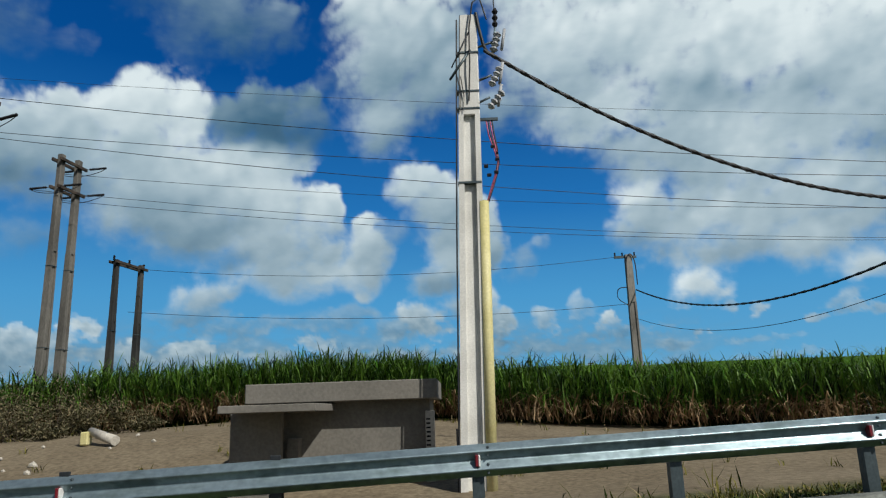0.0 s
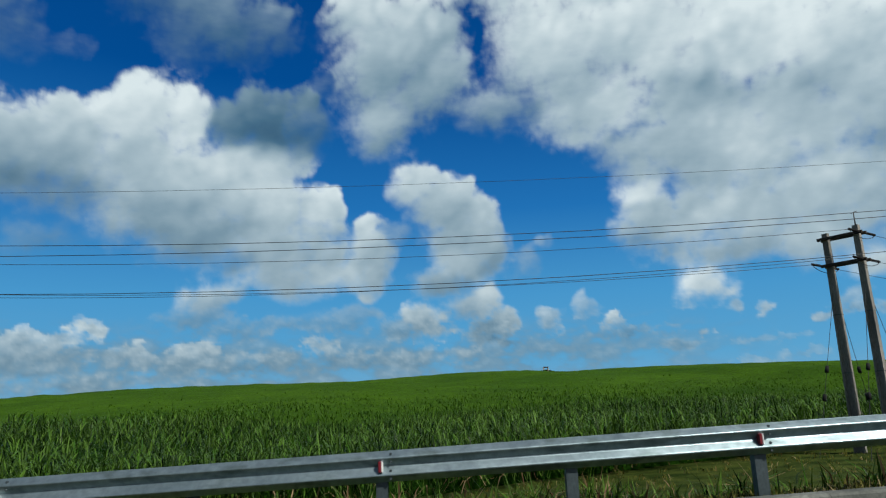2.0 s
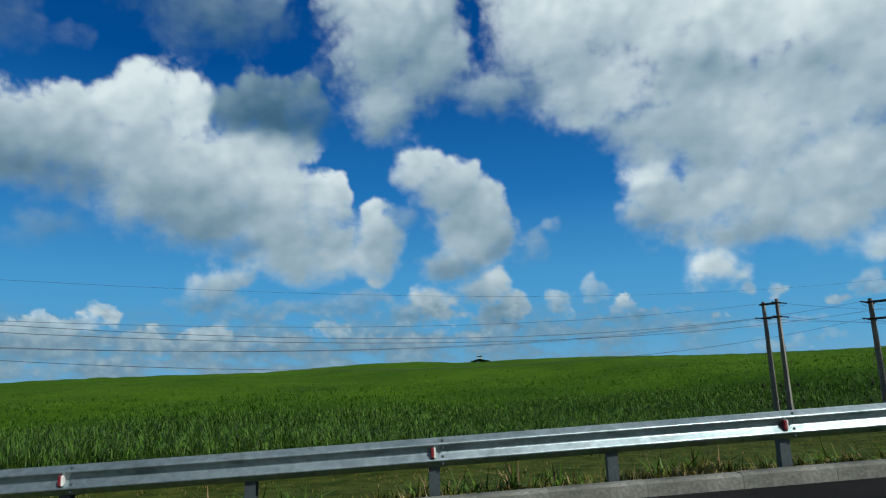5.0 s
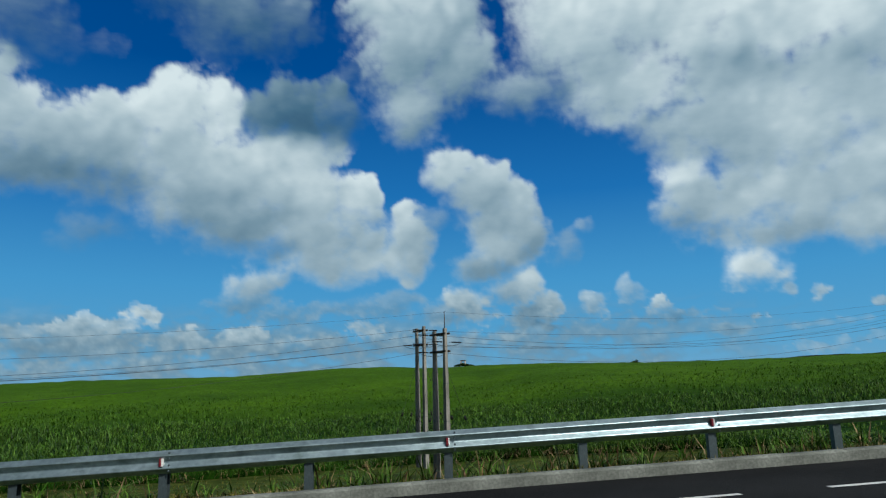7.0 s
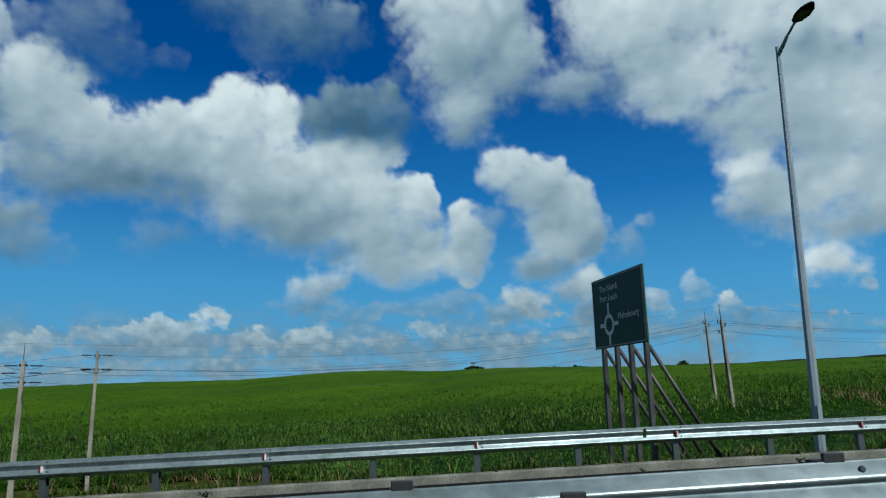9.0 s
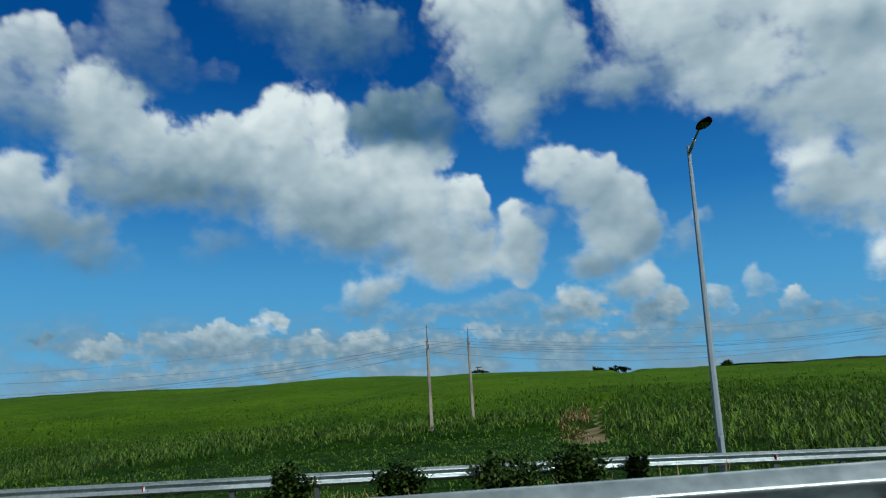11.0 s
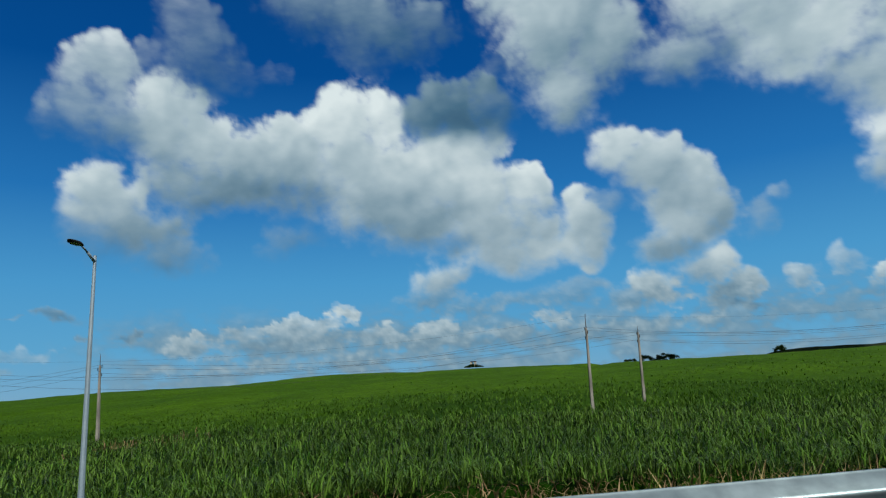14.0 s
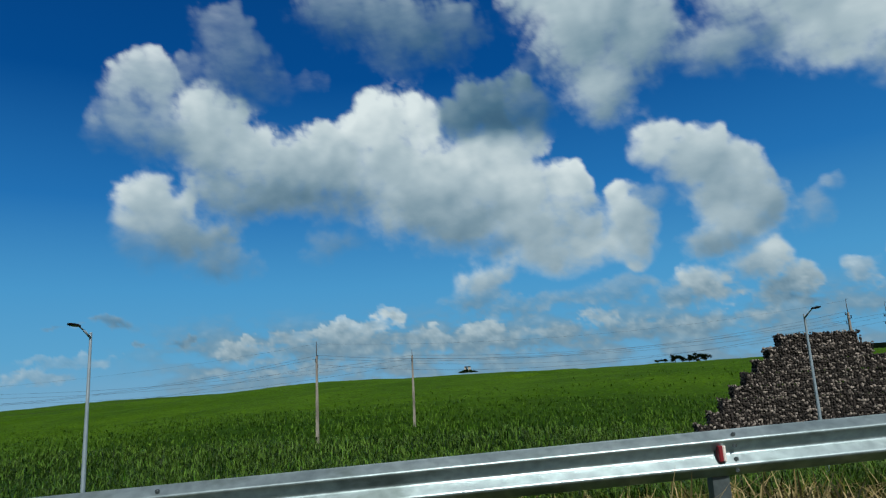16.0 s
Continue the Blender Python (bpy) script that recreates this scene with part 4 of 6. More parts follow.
# ---- roadside poles with cables ----
def near_pole():
    t = thing("utility_pole", Matrix.Translation((0.0, 12.1, -0.15)), "tall pale grooved concrete pole with switchgear and yellow conduit", "utility pole")
    bm = bmesh.new()
    h, hg = 8.72, 6.65
    tapered_i(bm, 0.52, 0.40, 0.42, 0.34, -1.0, hg, 0.09)
    tapered_i(bm, 0.40, 0.34, 0.34, 0.30, hg, h, 0)
    bmesh.ops.translate(bm, verts=bm.verts, vec=(-0.08, 0, 0))
    # the left face stands upright; the taper is taken on the other side
    for v in bm.verts:
        v.co.x += 0.026 * max(v.co.z, 0)
    part("shaft", bm, CONCRETE, t)
    cov = bmesh.new()
    add_tube(cov, (0.20, -0.18, -0.3), (0.29, -0.14, 4.95), 0.10, 0.09, 10)
    part("conduit", cov, YELLOW, t, "pale yellow cable conduit")
    part("earth_strip", box(-0.355, -0.325, -0.2, -0.16, 0.0, 1.0), BLACK, t)
    part("earth_cable", cable_mesh([(-0.33, -0.2, 0), (-0.215, -0.19, 4.5), (-0.075, -0.18, 8.6)], 0.016), CABLE, t)
    for zz in (5.3, 6.75, 7.1, 7.9):
        part("steel_band", box(-0.30 + 0.026 * zz, 0.16 + 0.020 * zz, -0.22 + 0.006 * zz, 0.0, zz, zz + 0.035), STEEL_DARK, t)
    # switchgear on its outriggers
    for k, (x, z) in enumerate(((0.62, 8.15), (0.55, 7.45), (0.50, 7.0))):
        fuse = part("fuse_switch", insulator_string(0.42, 0.085, 4), PORCELAIN, t, "grey porcelain fuse switch")
        fuse.matrix_basis = pose(x - 0.02, -0.1, z - 0.22, 0, -75 + 12 * k, 0)
        part("bracket", tube((0.18, 0, z - 0.1), (x, -0.1, z), 0.025, 0.02, 6), STEEL_DARK, t)
        part("fuse_tube", tube((x + 0.14, -0.12, z - 0.2), (x + 0.22, -0.12, z + 0.24), 0.03, 0.03, 7), PORCELAIN, t)
    arr = part("arrester", insulator_string(0.40, 0.06, 3), BLACK, t, "black arrester with three sheds")
    arr.matrix_basis = pose(0.66, -0.1, 8.45, 0, -88, 0)
    part("arrester_rod", tube((0.60, -0.1, 8.0), (0.67, -0.1, 8.5), 0.02, 0.02, 6), STEEL, t)
    part("arrester_wire", cable_mesh([(0.66, -0.1, 8.85), (0.64, -0.1, 9.4)], 0.012), CABLE, t)
    # cable loops and the coloured tails
    part("cable_loop", cable_mesh([(0.10, -0.2, 6.9), (0.14, -0.25, 7.6), (0.16, -0.22, 8.4), (0.24, -0.2, 8.95), (0.38, -0.2, 9.05), (0.50, -0.15, 8.6)], 0.016), CABLE, t)
    part("cable_bundle", cable_mesh([(0.30, -0.15, 8.75), (0.35, -0.16, 8.4), (0.42, -0.15, 8.05), (0.5, -0.1, 7.9)], 0.032), CABLE, t)
    for k in range(4):
        o = 0.035 * k
        part("cable_tail", cable_mesh([(0.40 + o, -0.12, 6.55), (0.43 + o, -0.14, 6.25), (0.52 + o * 0.6, -0.14, 5.95), (0.58 + o * 0.2, -0.14, 5.7), (0.52 + o * 0.3, -0.14, 5.45), (0.42 + o * 0.3, -0.14, 5.15), (0.34 + o * 0.2, -0.14, 4.9)], 0.014), [PINK, CABLE, PINK, CABLE][k], t, "pink and black cable tail")
    for k, (x, z) in enumerate(((0.50, 6.0), (0.57, 5.75), (0.36, 5.62), (0.41, 5.45), (0.54, 5.5))):
        part("cable_clamp", box(x - 0.04, x + 0.04, -0.17, -0.11, z - 0.025, z + 0.025, 0.006), BLACK, t)
    # stay straps and hanging wires on the front face
    part("strap", tube((-0.24, -0.19, 7.35), (0.16, -0.19, 7.95), 0.025, 0.025, 6), STEEL_DARK, t)
    part("strap", tube((-0.20, -0.19, 7.6), (0.16, -0.19, 8.35), 0.014, 0.014, 6), CABLE, t)
    for x in (-0.10, -0.04):
        part("hanging_wire", cable_mesh([(x, -0.2, 7.4), (x + 0.05, -0.2, 7.0), (x + 0.03, -0.2, 6.7)], 0.010), CABLE, t)
    part("terminal_arm", box(0.22, 0.62, -0.15, -0.1, 6.52, 6.57), STEEL_DARK, t)
    return t


near_pole()


def bend(pts, n=7):
    """A smooth curve through the points."""
    q = [Vector(p) for p in pts]
    q = [q[0] * 2 - q[1]] + q + [q[-1] * 2 - q[-2]]
    out = []
    for i in range(1, len(q) - 2):
        a, b, c, d = q[i - 1:i + 3]
        for j in range(n):
            t = j / n
            out.append(0.5 * (2 * b + (c - a) * t + (2 * a - 5 * b + 4 * c - d) * t * t + (3 * b - a - 3 * c + d) * t ** 3))
    return out + [q[-2]]


def cable_pole():
    t = thing("utility_pole", Matrix.Translation((12.28, 15.2, 0.1)), "square pale concrete pole with black cable loops on top", "utility pole")
    bm = bmesh.new()
    tapered_i(bm, 0.40, 0.24, 0.36, 0.24, -1.0, 6.85, 0)
    for v in bm.verts:
        v.co.x += 0.01 * v.co.z
    part("shaft", bm, CONCRETE, t)
    part("side_duct", box(-0.27, -0.19, -0.12, 0.12, 0.4, 4.3, 0.015), STEEL_DARK, t)
    for zz in (0.95, 2.7, 3.0, 4.2, 5.3):
        w = 0.40 - 0.02 * zz
        part("steel_band", box(-w / 2 - 0.012 + 0.01 * zz, w / 2 + 0.012 + 0.01 * zz, -w / 2, w / 2, zz, zz + 0.025), STEEL_DARK, t)
    loops = [[(-0.30, 0, 5.0), (-0.36, 0, 5.9), (-0.50, 0, 6.7), (-0.42, 0, 7.2), (-0.12, 0, 7.3), (0.16, 0, 7.1), (0.24, 0, 6.6)],
             [(-0.22, 0, 5.2), (-0.30, 0, 6.2), (-0.16, 0, 6.95), (0.05, 0, 7.18), (0.2, 0, 6.9)],
             [(-0.10, -0.15, 5.6), (-0.14, -0.16, 6.4), (0.0, -0.12, 7.05), (0.22, -0.1, 7.05), (0.28, -0.1, 6.4), (0.24, -0.15, 5.6)],
             [(-0.30, 0, 5.25), (-0.33, 0, 4.9), (-0.22, 0, 4.55), (-0.06, 0, 4.45)]]
    for q in loops:
        part("cable_loop", cable_mesh(bend(q), 0.019), CABLE, t)
    part("top_clamp", tube((0.22, -0.05, 6.5), (0.42, -0.1, 7.25), 0.05, 0.03, 6), CABLE, t)
    for k in range(3):
        part("cable_tail", cable_mesh([(-0.20 - 0.03 * k, -0.1, 6.3), (-0.15 - 0.05 * k, -0.12, 5.9), (-0.20 + 0.04 * k, -0.1, 5.4)], 0.022), PINK, t, "pink cable tail")
    part("bracket", box(-0.55, -0.1, -0.04, 0.04, 6.2, 6.26), STEEL_DARK, t)
    part("side_cable", cable_mesh(bend([(0.24, -0.1, 6.4), (0.25, -0.14, 5.4), (0.22, -0.14, 4.6)]), 0.02), CABLE, t)
    return t


cable_pole()


def field_pole():
    t = thing("utility_pole", Matrix.Translation((8.75, 37.1, 0.2)), "grooved concrete pole with cable loops standing in the cane", "utility pole")
    part("shaft", pole_shaft(8.9, 0.50, 0.36, 2.6), CONCRETE_OLD, t)
    part("cross_arm", box(-0.75, 0.45, -0.06, 0.06, 8.72, 8.84), STEEL_DARK, t)
    for x in (-0.7, -0.3, 0.35):
        bm = insulator_string(0.2, 0.06, 2)
        bmesh.ops.rotate(bm, verts=bm.verts, cent=(0, 0, 0), matrix=Matrix.Rotation(-1.5708, 3, "Y"))
        bmesh.ops.translate(bm, verts=bm.verts, vec=(x, 0, 8.84))
        part("insulator", bm, BLACK, t)
    part("cable_loop", cable_mesh(bend([(-0.2, -0.2, 7.6), (-0.15, -0.22, 8.6), (0.1, -0.2, 8.9), (0.3, -0.2, 8.4), (0.33, -0.2, 7.2)]), 0.03), CABLE, t)
    part("cable_loop", cable_mesh(bend([(-0.2, -0.2, 7.1), (-0.7, -0.2, 7.0), (-0.75, -0.2, 6.5), (-0.25, -0.2, 6.1)]), 0.024), CABLE, t)
    return t


field_pole()


def bundle(points, label):
    """A twisted bundle of black cables."""
    t = thing("aerial_cable", Matrix(), label, "cable", "aerial cables")
    part("core", cable_mesh(points, 0.034, 6), CABLE, t)
    for ph in (0.0, 3.14):
        tw = []
        for i in range(len(points) - 1):
            a, b = Vector(points[i]), Vector(points[i + 1])
            for j in range(8):
                p = a.lerp(b, j / 8)
                w = ph + (i * 8 + j) * 0.9
                tw.append(p + Vector((0, 0.03 * math.cos(w), 0.03 * math.sin(w))))
        part("strand", cable_mesh(tw, 0.018, 5), CABLE, t)


bundle(sag_line((0.42, 11.95, 7.80), (12.0, 15.2, 5.42), 1.05, 18), "thick twisted black cable between two roadside poles")
bundle(sag_line((12.1, 15.3, 5.3), (9.0, 37.0, 7.15), 1.5, 18), "thick sagging black cable to the field pole")
for a, b, sg in (((8.1, 37.1, 9.0), (-18.5, 36.5, 9.3), 0.7), ((8.5, 37.1, 6.4), (-18.5, 36.5, 6.9), 0.55), ((12.45, 15.3, 4.6), (8.9, 37.0, 5.6), 1.3)):
    t = thing("service_wire", Matrix(), "thin black overhead service wire", "cable", "service wires")
    part("span", cable_mesh(sag_line(a, b, sg), 0.012), CABLE, t)


# ---- street lamps ----
def street_lamp(x, y, top, toward, lean=0.0):
    """An eight-sided tapering pole, a raised arm over the road and a flat lantern."""
    base = float(ground_z(x, y)) - 0.05
    h = top - base
    t = thing("street_lamp", Matrix.Translation((x, y, base)) @ pose(0, 0, 0, 0, 0, toward) @ pose(0, 0, 0, lean), "tall grey steel street lamp with a flat black lantern", "street lamp", "street lamps")
    bm = bmesh.new()
    add_tube(bm, (0, 0, -0.6), (0, 0, h), 0.118, 0.055, 8)
    for f in bm.faces:
        f.smooth = False
    part("pole", bm, LAMP_PAINT, t)
    part("footing", box(-0.26, 0.26, -0.26, 0.26, -0.9, 0.10, 0.03), CONCRETE, t)
    part("base_plate", box(-0.2, 0.2, -0.2, 0.2, 0.10, 0.13), STEEL_DARK, t)
    part("hatch", box(0.10, 0.135, -0.05, 0.05, 0.7, 1.2, 0.005), LAMP_PAINT, t)
    arm = bmesh.new()
    add_tube(arm, (0, 0, h - 0.22), (0.5, 0, h + 0.03), 0.05, 0.045, 8)
    add_tube(arm, (0.5, 0, h + 0.03), (0.92, 0, h + 0.19), 0.032, 0.03, 8)
    part("arm", arm, LAMP_PAINT, t)
    head = bmesh.new()
    prof = [(0.0, 0.05, 0.05), (0.08, 0.13, 0.08), (0.30, 0.19, 0.09), (0.55, 0.17, 0.07), (0.70, 0.09, 0.045), (0.76, 0.05, 0.03)]
    rings = []
    for u, w, hh in prof:
        rings.append([head.verts.new((u, sy * w, sz * hh * 0.5)) for sy, sz in ((-1, -0.6), (1, -0.6), (0.75, 1), (-0.75, 1))])
    for i in range(len(rings) - 1):
        for k in range(4):
            head.faces.new((rings[i][k], rings[i][(k + 1) % 4], rings[i + 1][(k + 1) % 4], rings[i + 1][k]))
    head.faces.new(rings[0][::-1])
    head.faces.new(rings[-1])
    bmesh.ops.recalc_face_normals(head, faces=head.faces)
    lantern = part("lantern", head, BLACK, t, "flat black LED lantern")
    lantern.matrix_basis = pose(0.87, 0, h + 0.17, 0, -4, 0)
    lens = part("lens", box(0.14, 0.5, -0.12, 0.12, -0.034, -0.028), GLASS_GREY, lantern)
    return t


for x, y, top, lean in ((136.05, 23.92, 15.9, 0), (167.7, 33.9, 15.95, -1.3), (199.2, 47.75, 16.1, 0), (228.23, 64.25, 16.31, 0), (254.98, 83.27, 15.9, 0), (279.25, 108.86, 15.96, 0)):
    s, d = road_coords(np.array([x]), np.array([y]))
    street_lamp(x, y, top, math.degrees(float(np.interp(s[0], SS, HH))) - 90, lean)


# ---- signs ----
def letters(text, size, mat, parent, m, name="lettering", align="LEFT"):
    """Raised flat letters in the built-in font, as a mesh."""
    cu = bpy.data.curves.new("text", "FONT")
    cu.body, cu.size, cu.align_x, cu.align_y = text, size, align, "CENTER"
    cu.extrude = 0.002
    ob = bpy.data.objects.new("text", cu)
    scene.collection.objects.link(ob)
    me = bpy.data.meshes.new_from_object(ob.evaluated_get(bpy.context.evaluated_depsgraph_get()))
    bpy.data.objects.remove(ob)
    me.materials.clear()
    me.materials.append(mat)
    o = new(name, me)
    o.parent = parent
    o.matrix_basis = m
    return o


def flat_ring(r0, r1, sx=1.0, sy=1.0, seg=40, z=0.0, a0=0.0, a1=360.0):
    bm = bmesh.new()
    n = seg + 1
    ins, outs = [], []
    for k in range(n):
        a = radians(a0 + (a1 - a0) * k / seg)
        ins.append(bm.verts.new((r0 * sx * math.cos(a), r0 * sy * math.sin(a), z)))
        outs.append(bm.verts.new((r1 * sx * math.cos(a), r1 * sy * math.sin(a), z)))
    for k in range(seg):
        bm.faces.new((ins[k], outs[k], outs[k + 1], ins[k + 1]))
    return bm


FACE_UP = Matrix(((1, 0, 0, 0), (0, 0, -1, 0), (0, 1, 0, 0), (0, 0, 0, 1)))


def direction_sign():
    """A green panel on four posts with back stays, for the roundabout ahead."""
    left, right = Vector((163.08, 33.77, 0)), Vector((164.21, 31.55, 0))
    w = (right - left).length
    ang = math.degrees(math.atan2((right - left).y, (right - left).x))
    base = 6.15
    t = thing("road_sign", Matrix.Translation((left.x, left.y, base)) @ pose(0, 0, 0, 0, 0, ang), "large green direction sign on four dark steel posts", "road sign")
    zb, zt = 8.71 - base, 10.34 - base
    panel = part("panel", box(0, w, -0.02, 0.02, zb, zt, 0.006), SIGN_GREEN, t, "dark green sign panel with white writing")
    letters("The North", 0.21, SIGN_WHITE, panel, Matrix.Translation((0.42, -0.026, zb + 1.36)) @ FACE_UP)
    letters("Port Louis", 0.21, SIGN_WHITE, panel, Matrix.Translation((0.42, -0.026, zb + 1.13)) @ FACE_UP)
    letters("Mahebourg", 0.21, SIGN_WHITE, panel, Matrix.Translation((1.28, -0.026, zb + 0.66)) @ FACE_UP)
    bm = flat_ring(0.16, 0.25)
    add = ((-0.045, 0.045, 0.24, 0.50), (-0.045, 0.045, -0.46, -0.24))
    for x0, x1, y0, y1 in add:
        add_box(bm, x0, x1, y0, y1, 0, 0.002)
    for x0, x1 in ((0.24, 0.46), (-0.46, -0.24)):
        add_box(bm, x0, x1, -0.045, 0.045, 0, 0.002)
    sym = part("roundabout_symbol", bm, SIGN_WHITE, panel, "white roundabout symbol")
    sym.matrix_basis = Matrix.Translation((0.82, -0.027, zb + 0.52)) @ FACE_UP
    part("border", frame_bars(w, zt - zb, 0.025), SIGN_WHITE_DIM, panel).matrix_basis = Matrix.Translation((0, -0.025, zb)) @ FACE_UP
    for k in range(4):
        x = 0.25 + (w - 0.5) * k / 3
        part("post", box(x - 0.05, x + 0.05, 0.03, 0.13, -0.8, zt - 0.1, 0.008), POST_STEEL, t)
        part("back_stay", tube((x, 0.13, zb - 0.05), (x, 1.95, -0.4), 0.045, 0.045, 8), POST_STEEL, t)
    for z in (zb + 0.3, zt - 0.3):
        part("rail", box(0.05, w - 0.05, 0.02, 0.05, z - 0.04, z + 0.04), POST_STEEL, t)


def frame_bars(w, h, b):
    bm = bmesh.new()
    for x0, x1, y0, y1 in ((b, w - b, b, 2 * b), (b, w - b, h - 2 * b, h - b), (b, 2 * b, 2 * b, h - 2 * b), (w - 2 * b, w - b, 2 * b, h - 2 * b)):
        add_box(bm, x0, x1, y0, y1, 0, 0.002)
    return bm


direction_sign()


def disc(r, th, seg=40):
    bm = bmesh.new()
    add_tube(bm, (0, 0, -th), (0, 0, 0), r, r, seg)
    for f in bm.faces:
        f.smooth = False
    return bm


def round_signs():
    """Two round plates on one post, facing the traffic."""
    x, y = 139.9, 15.22
    base = float(ground_z(x, y)) - 0.1
    t = thing("road_sign", Matrix.Translation((x, y, base)) @ pose(0, 0, 0, 0, 0, -68), "two round red-rimmed road signs on a grey post", "road sign")
    part("post", tube((0, 0.06, -0.4), (0, 0.06, 4.1), 0.045, 0.045, 12), POST_STEEL, t)
    for k, zc in enumerate((8.03 - base, 9.02 - base)):
        plate = part("plate", disc(0.48, 0.006), SIGN_BACK, t, "round sign plate with a red rim")
        plate.matrix_basis = Matrix.Translation((0, -0.02, zc)) @ FACE_UP
        part("face", disc(0.41, 0.002), SIGN_PALE, plate).matrix_basis = Matrix.Translation((0, 0, 0.004))
        part("rim", flat_ring(0.405, 0.478, z=0.006), SIGN_RED, plate, "dark red rim")
        if k == 0:
            for wx in (-0.15, 0.15):
                part("wheel", flat_ring(0.10, 0.118, z=0.008, seg=28), BLACK, plate).matrix_basis = Matrix.Translation((wx, -0.14, 0))
            bm = bmesh.new()
            for a, b in (((-0.15, -0.14), (-0.08, 0.06)), ((-0.08, 0.03), (0.08, -0.14)), ((-0.09, 0.02), (0.07, 0.03)), ((0.06, 0.05), (0.08, -0.14)), ((0.08, -0.14), (0.15, -0.14)), ((0.15, -0.14), (0.06, 0.02)), ((-0.13, 0.07), (-0.06, 0.07)), ((0.02, 0.06), (0.11, 0.06))):
                add_tube(bm, (*a, 0.008), (*b, 0.008), 0.009, 0.009, 6)
            part("bicycle_symbol", bm, BLACK, plate, "black bicycle symbol")
        else:
            bm = bmesh.new()
            add_box(bm, -0.05, 0.05, -0.22, 0.22, 0.004, 0.008)
            part("symbol", bm, BLACK, plate, "plain black symbol")
        for dz in (-0.28, 0.0, 0.28):
            part("bracket", box(-0.26, 0.26, 0.0, 0.03, zc + dz - 0.02, zc + dz + 0.02), STEEL_DARK, t)
            part("clamp", box(-0.06, 0.06, 0.0, 0.12, zc + dz - 0.012, zc + dz + 0.012), STEEL, t)


round_signs()


def warning_sign():
    """A triangle for the roundabout over a red plate."""
    x, y = 218.38, 57.66
    base = float(ground_z(x, y)) - 0.1
    t = thing("road_sign", Matrix.Translation((x, y, base)) @ pose(0, 0, 0, 0, 0, -60), "triangular roundabout warning sign over a red plate", "road sign")
    zt, zm, zb = 10.93 - base, 10.02 - base, 9.13 - base
    part("post", tube((0, 0.05, -0.5), (0, 0.05, zt - 0.1), 0.038, 0.038, 10), STEEL_DARK, t)
    part("tall_post_cap", tube((0, 0.05, zt - 0.1), (0, 0.05, zt - 0.08), 0.05, 0.05, 10), POST_STEEL, t)

    def tri(scale, th):
        bm = bmesh.new()
        hw, hh = 0.50 * scale, 0.88 * scale
        pts = [(-hw, -hh / 3), (hw, -hh / 3), (0, hh * 2 / 3)]
        lo = [bm.verts.new((*p, -th)) for p in pts]
        hi = [bm.verts.new((*p, 0)) for p in pts]
        bm.faces.new(hi)
        bm.faces.new(lo[::-1])
        for k in range(3):
            bm.faces.new((lo[k], lo[(k + 1) % 3], hi[(k + 1) % 3], hi[k]))
        return bm

    tri_m = Matrix.Translation((0, -0.02, zm + 0.88 / 3)) @ FACE_UP
    plate = part("triangle", tri(1.0, 0.006), SIGN_RED, t, "triangle with a dark red rim")
    plate.matrix_basis = tri_m
    part("triangle_face", tri(0.72, 0.002), SIGN_PALE, plate).matrix_basis = Matrix.Translation((0, 0, 0.004))
    part("back_sheet", tri(0.99, 0.004), SIGN_BACK, plate, "bare metal back").matrix_basis = Matrix.Translation((0, 0, -0.010))
    for k in range(3):
        part("arrow", flat_ring(0.10, 0.135, 0.85, 1.0, 12, 0.007, 120 * k + 10, 120 * k + 100), BLACK, plate, "black curved arrow")
    red = part("red_plate", box(-0.43, 0.43, -0.025, -0.018, zb, zm - 0.02, 0.003), SIGN_RED, t, "dark red plate with white capitals")
    part("back_sheet", box(-0.425, 0.425, -0.017, -0.012, zb + 0.005, zm - 0.025), SIGN_BACK, red, "bare metal back")
    for k, wd in enumerate(("REDUCE", "SPEED", "NOW")):
        letters(wd, 0.19, SIGN_WHITE_DIM, red, Matrix.Translation((0, -0.03, zm - 0.17 - 0.26 * k)) @ FACE_UP, align="CENTER")
    for z in (zb + 0.12, zb + 0.45, zm + 0.05, zm + 0.4):
        part("clamp", box(-0.2, 0.2, -0.018, 0.1, z - 0.015, z + 0.015), STEEL_DARK, t)


warning_sign()


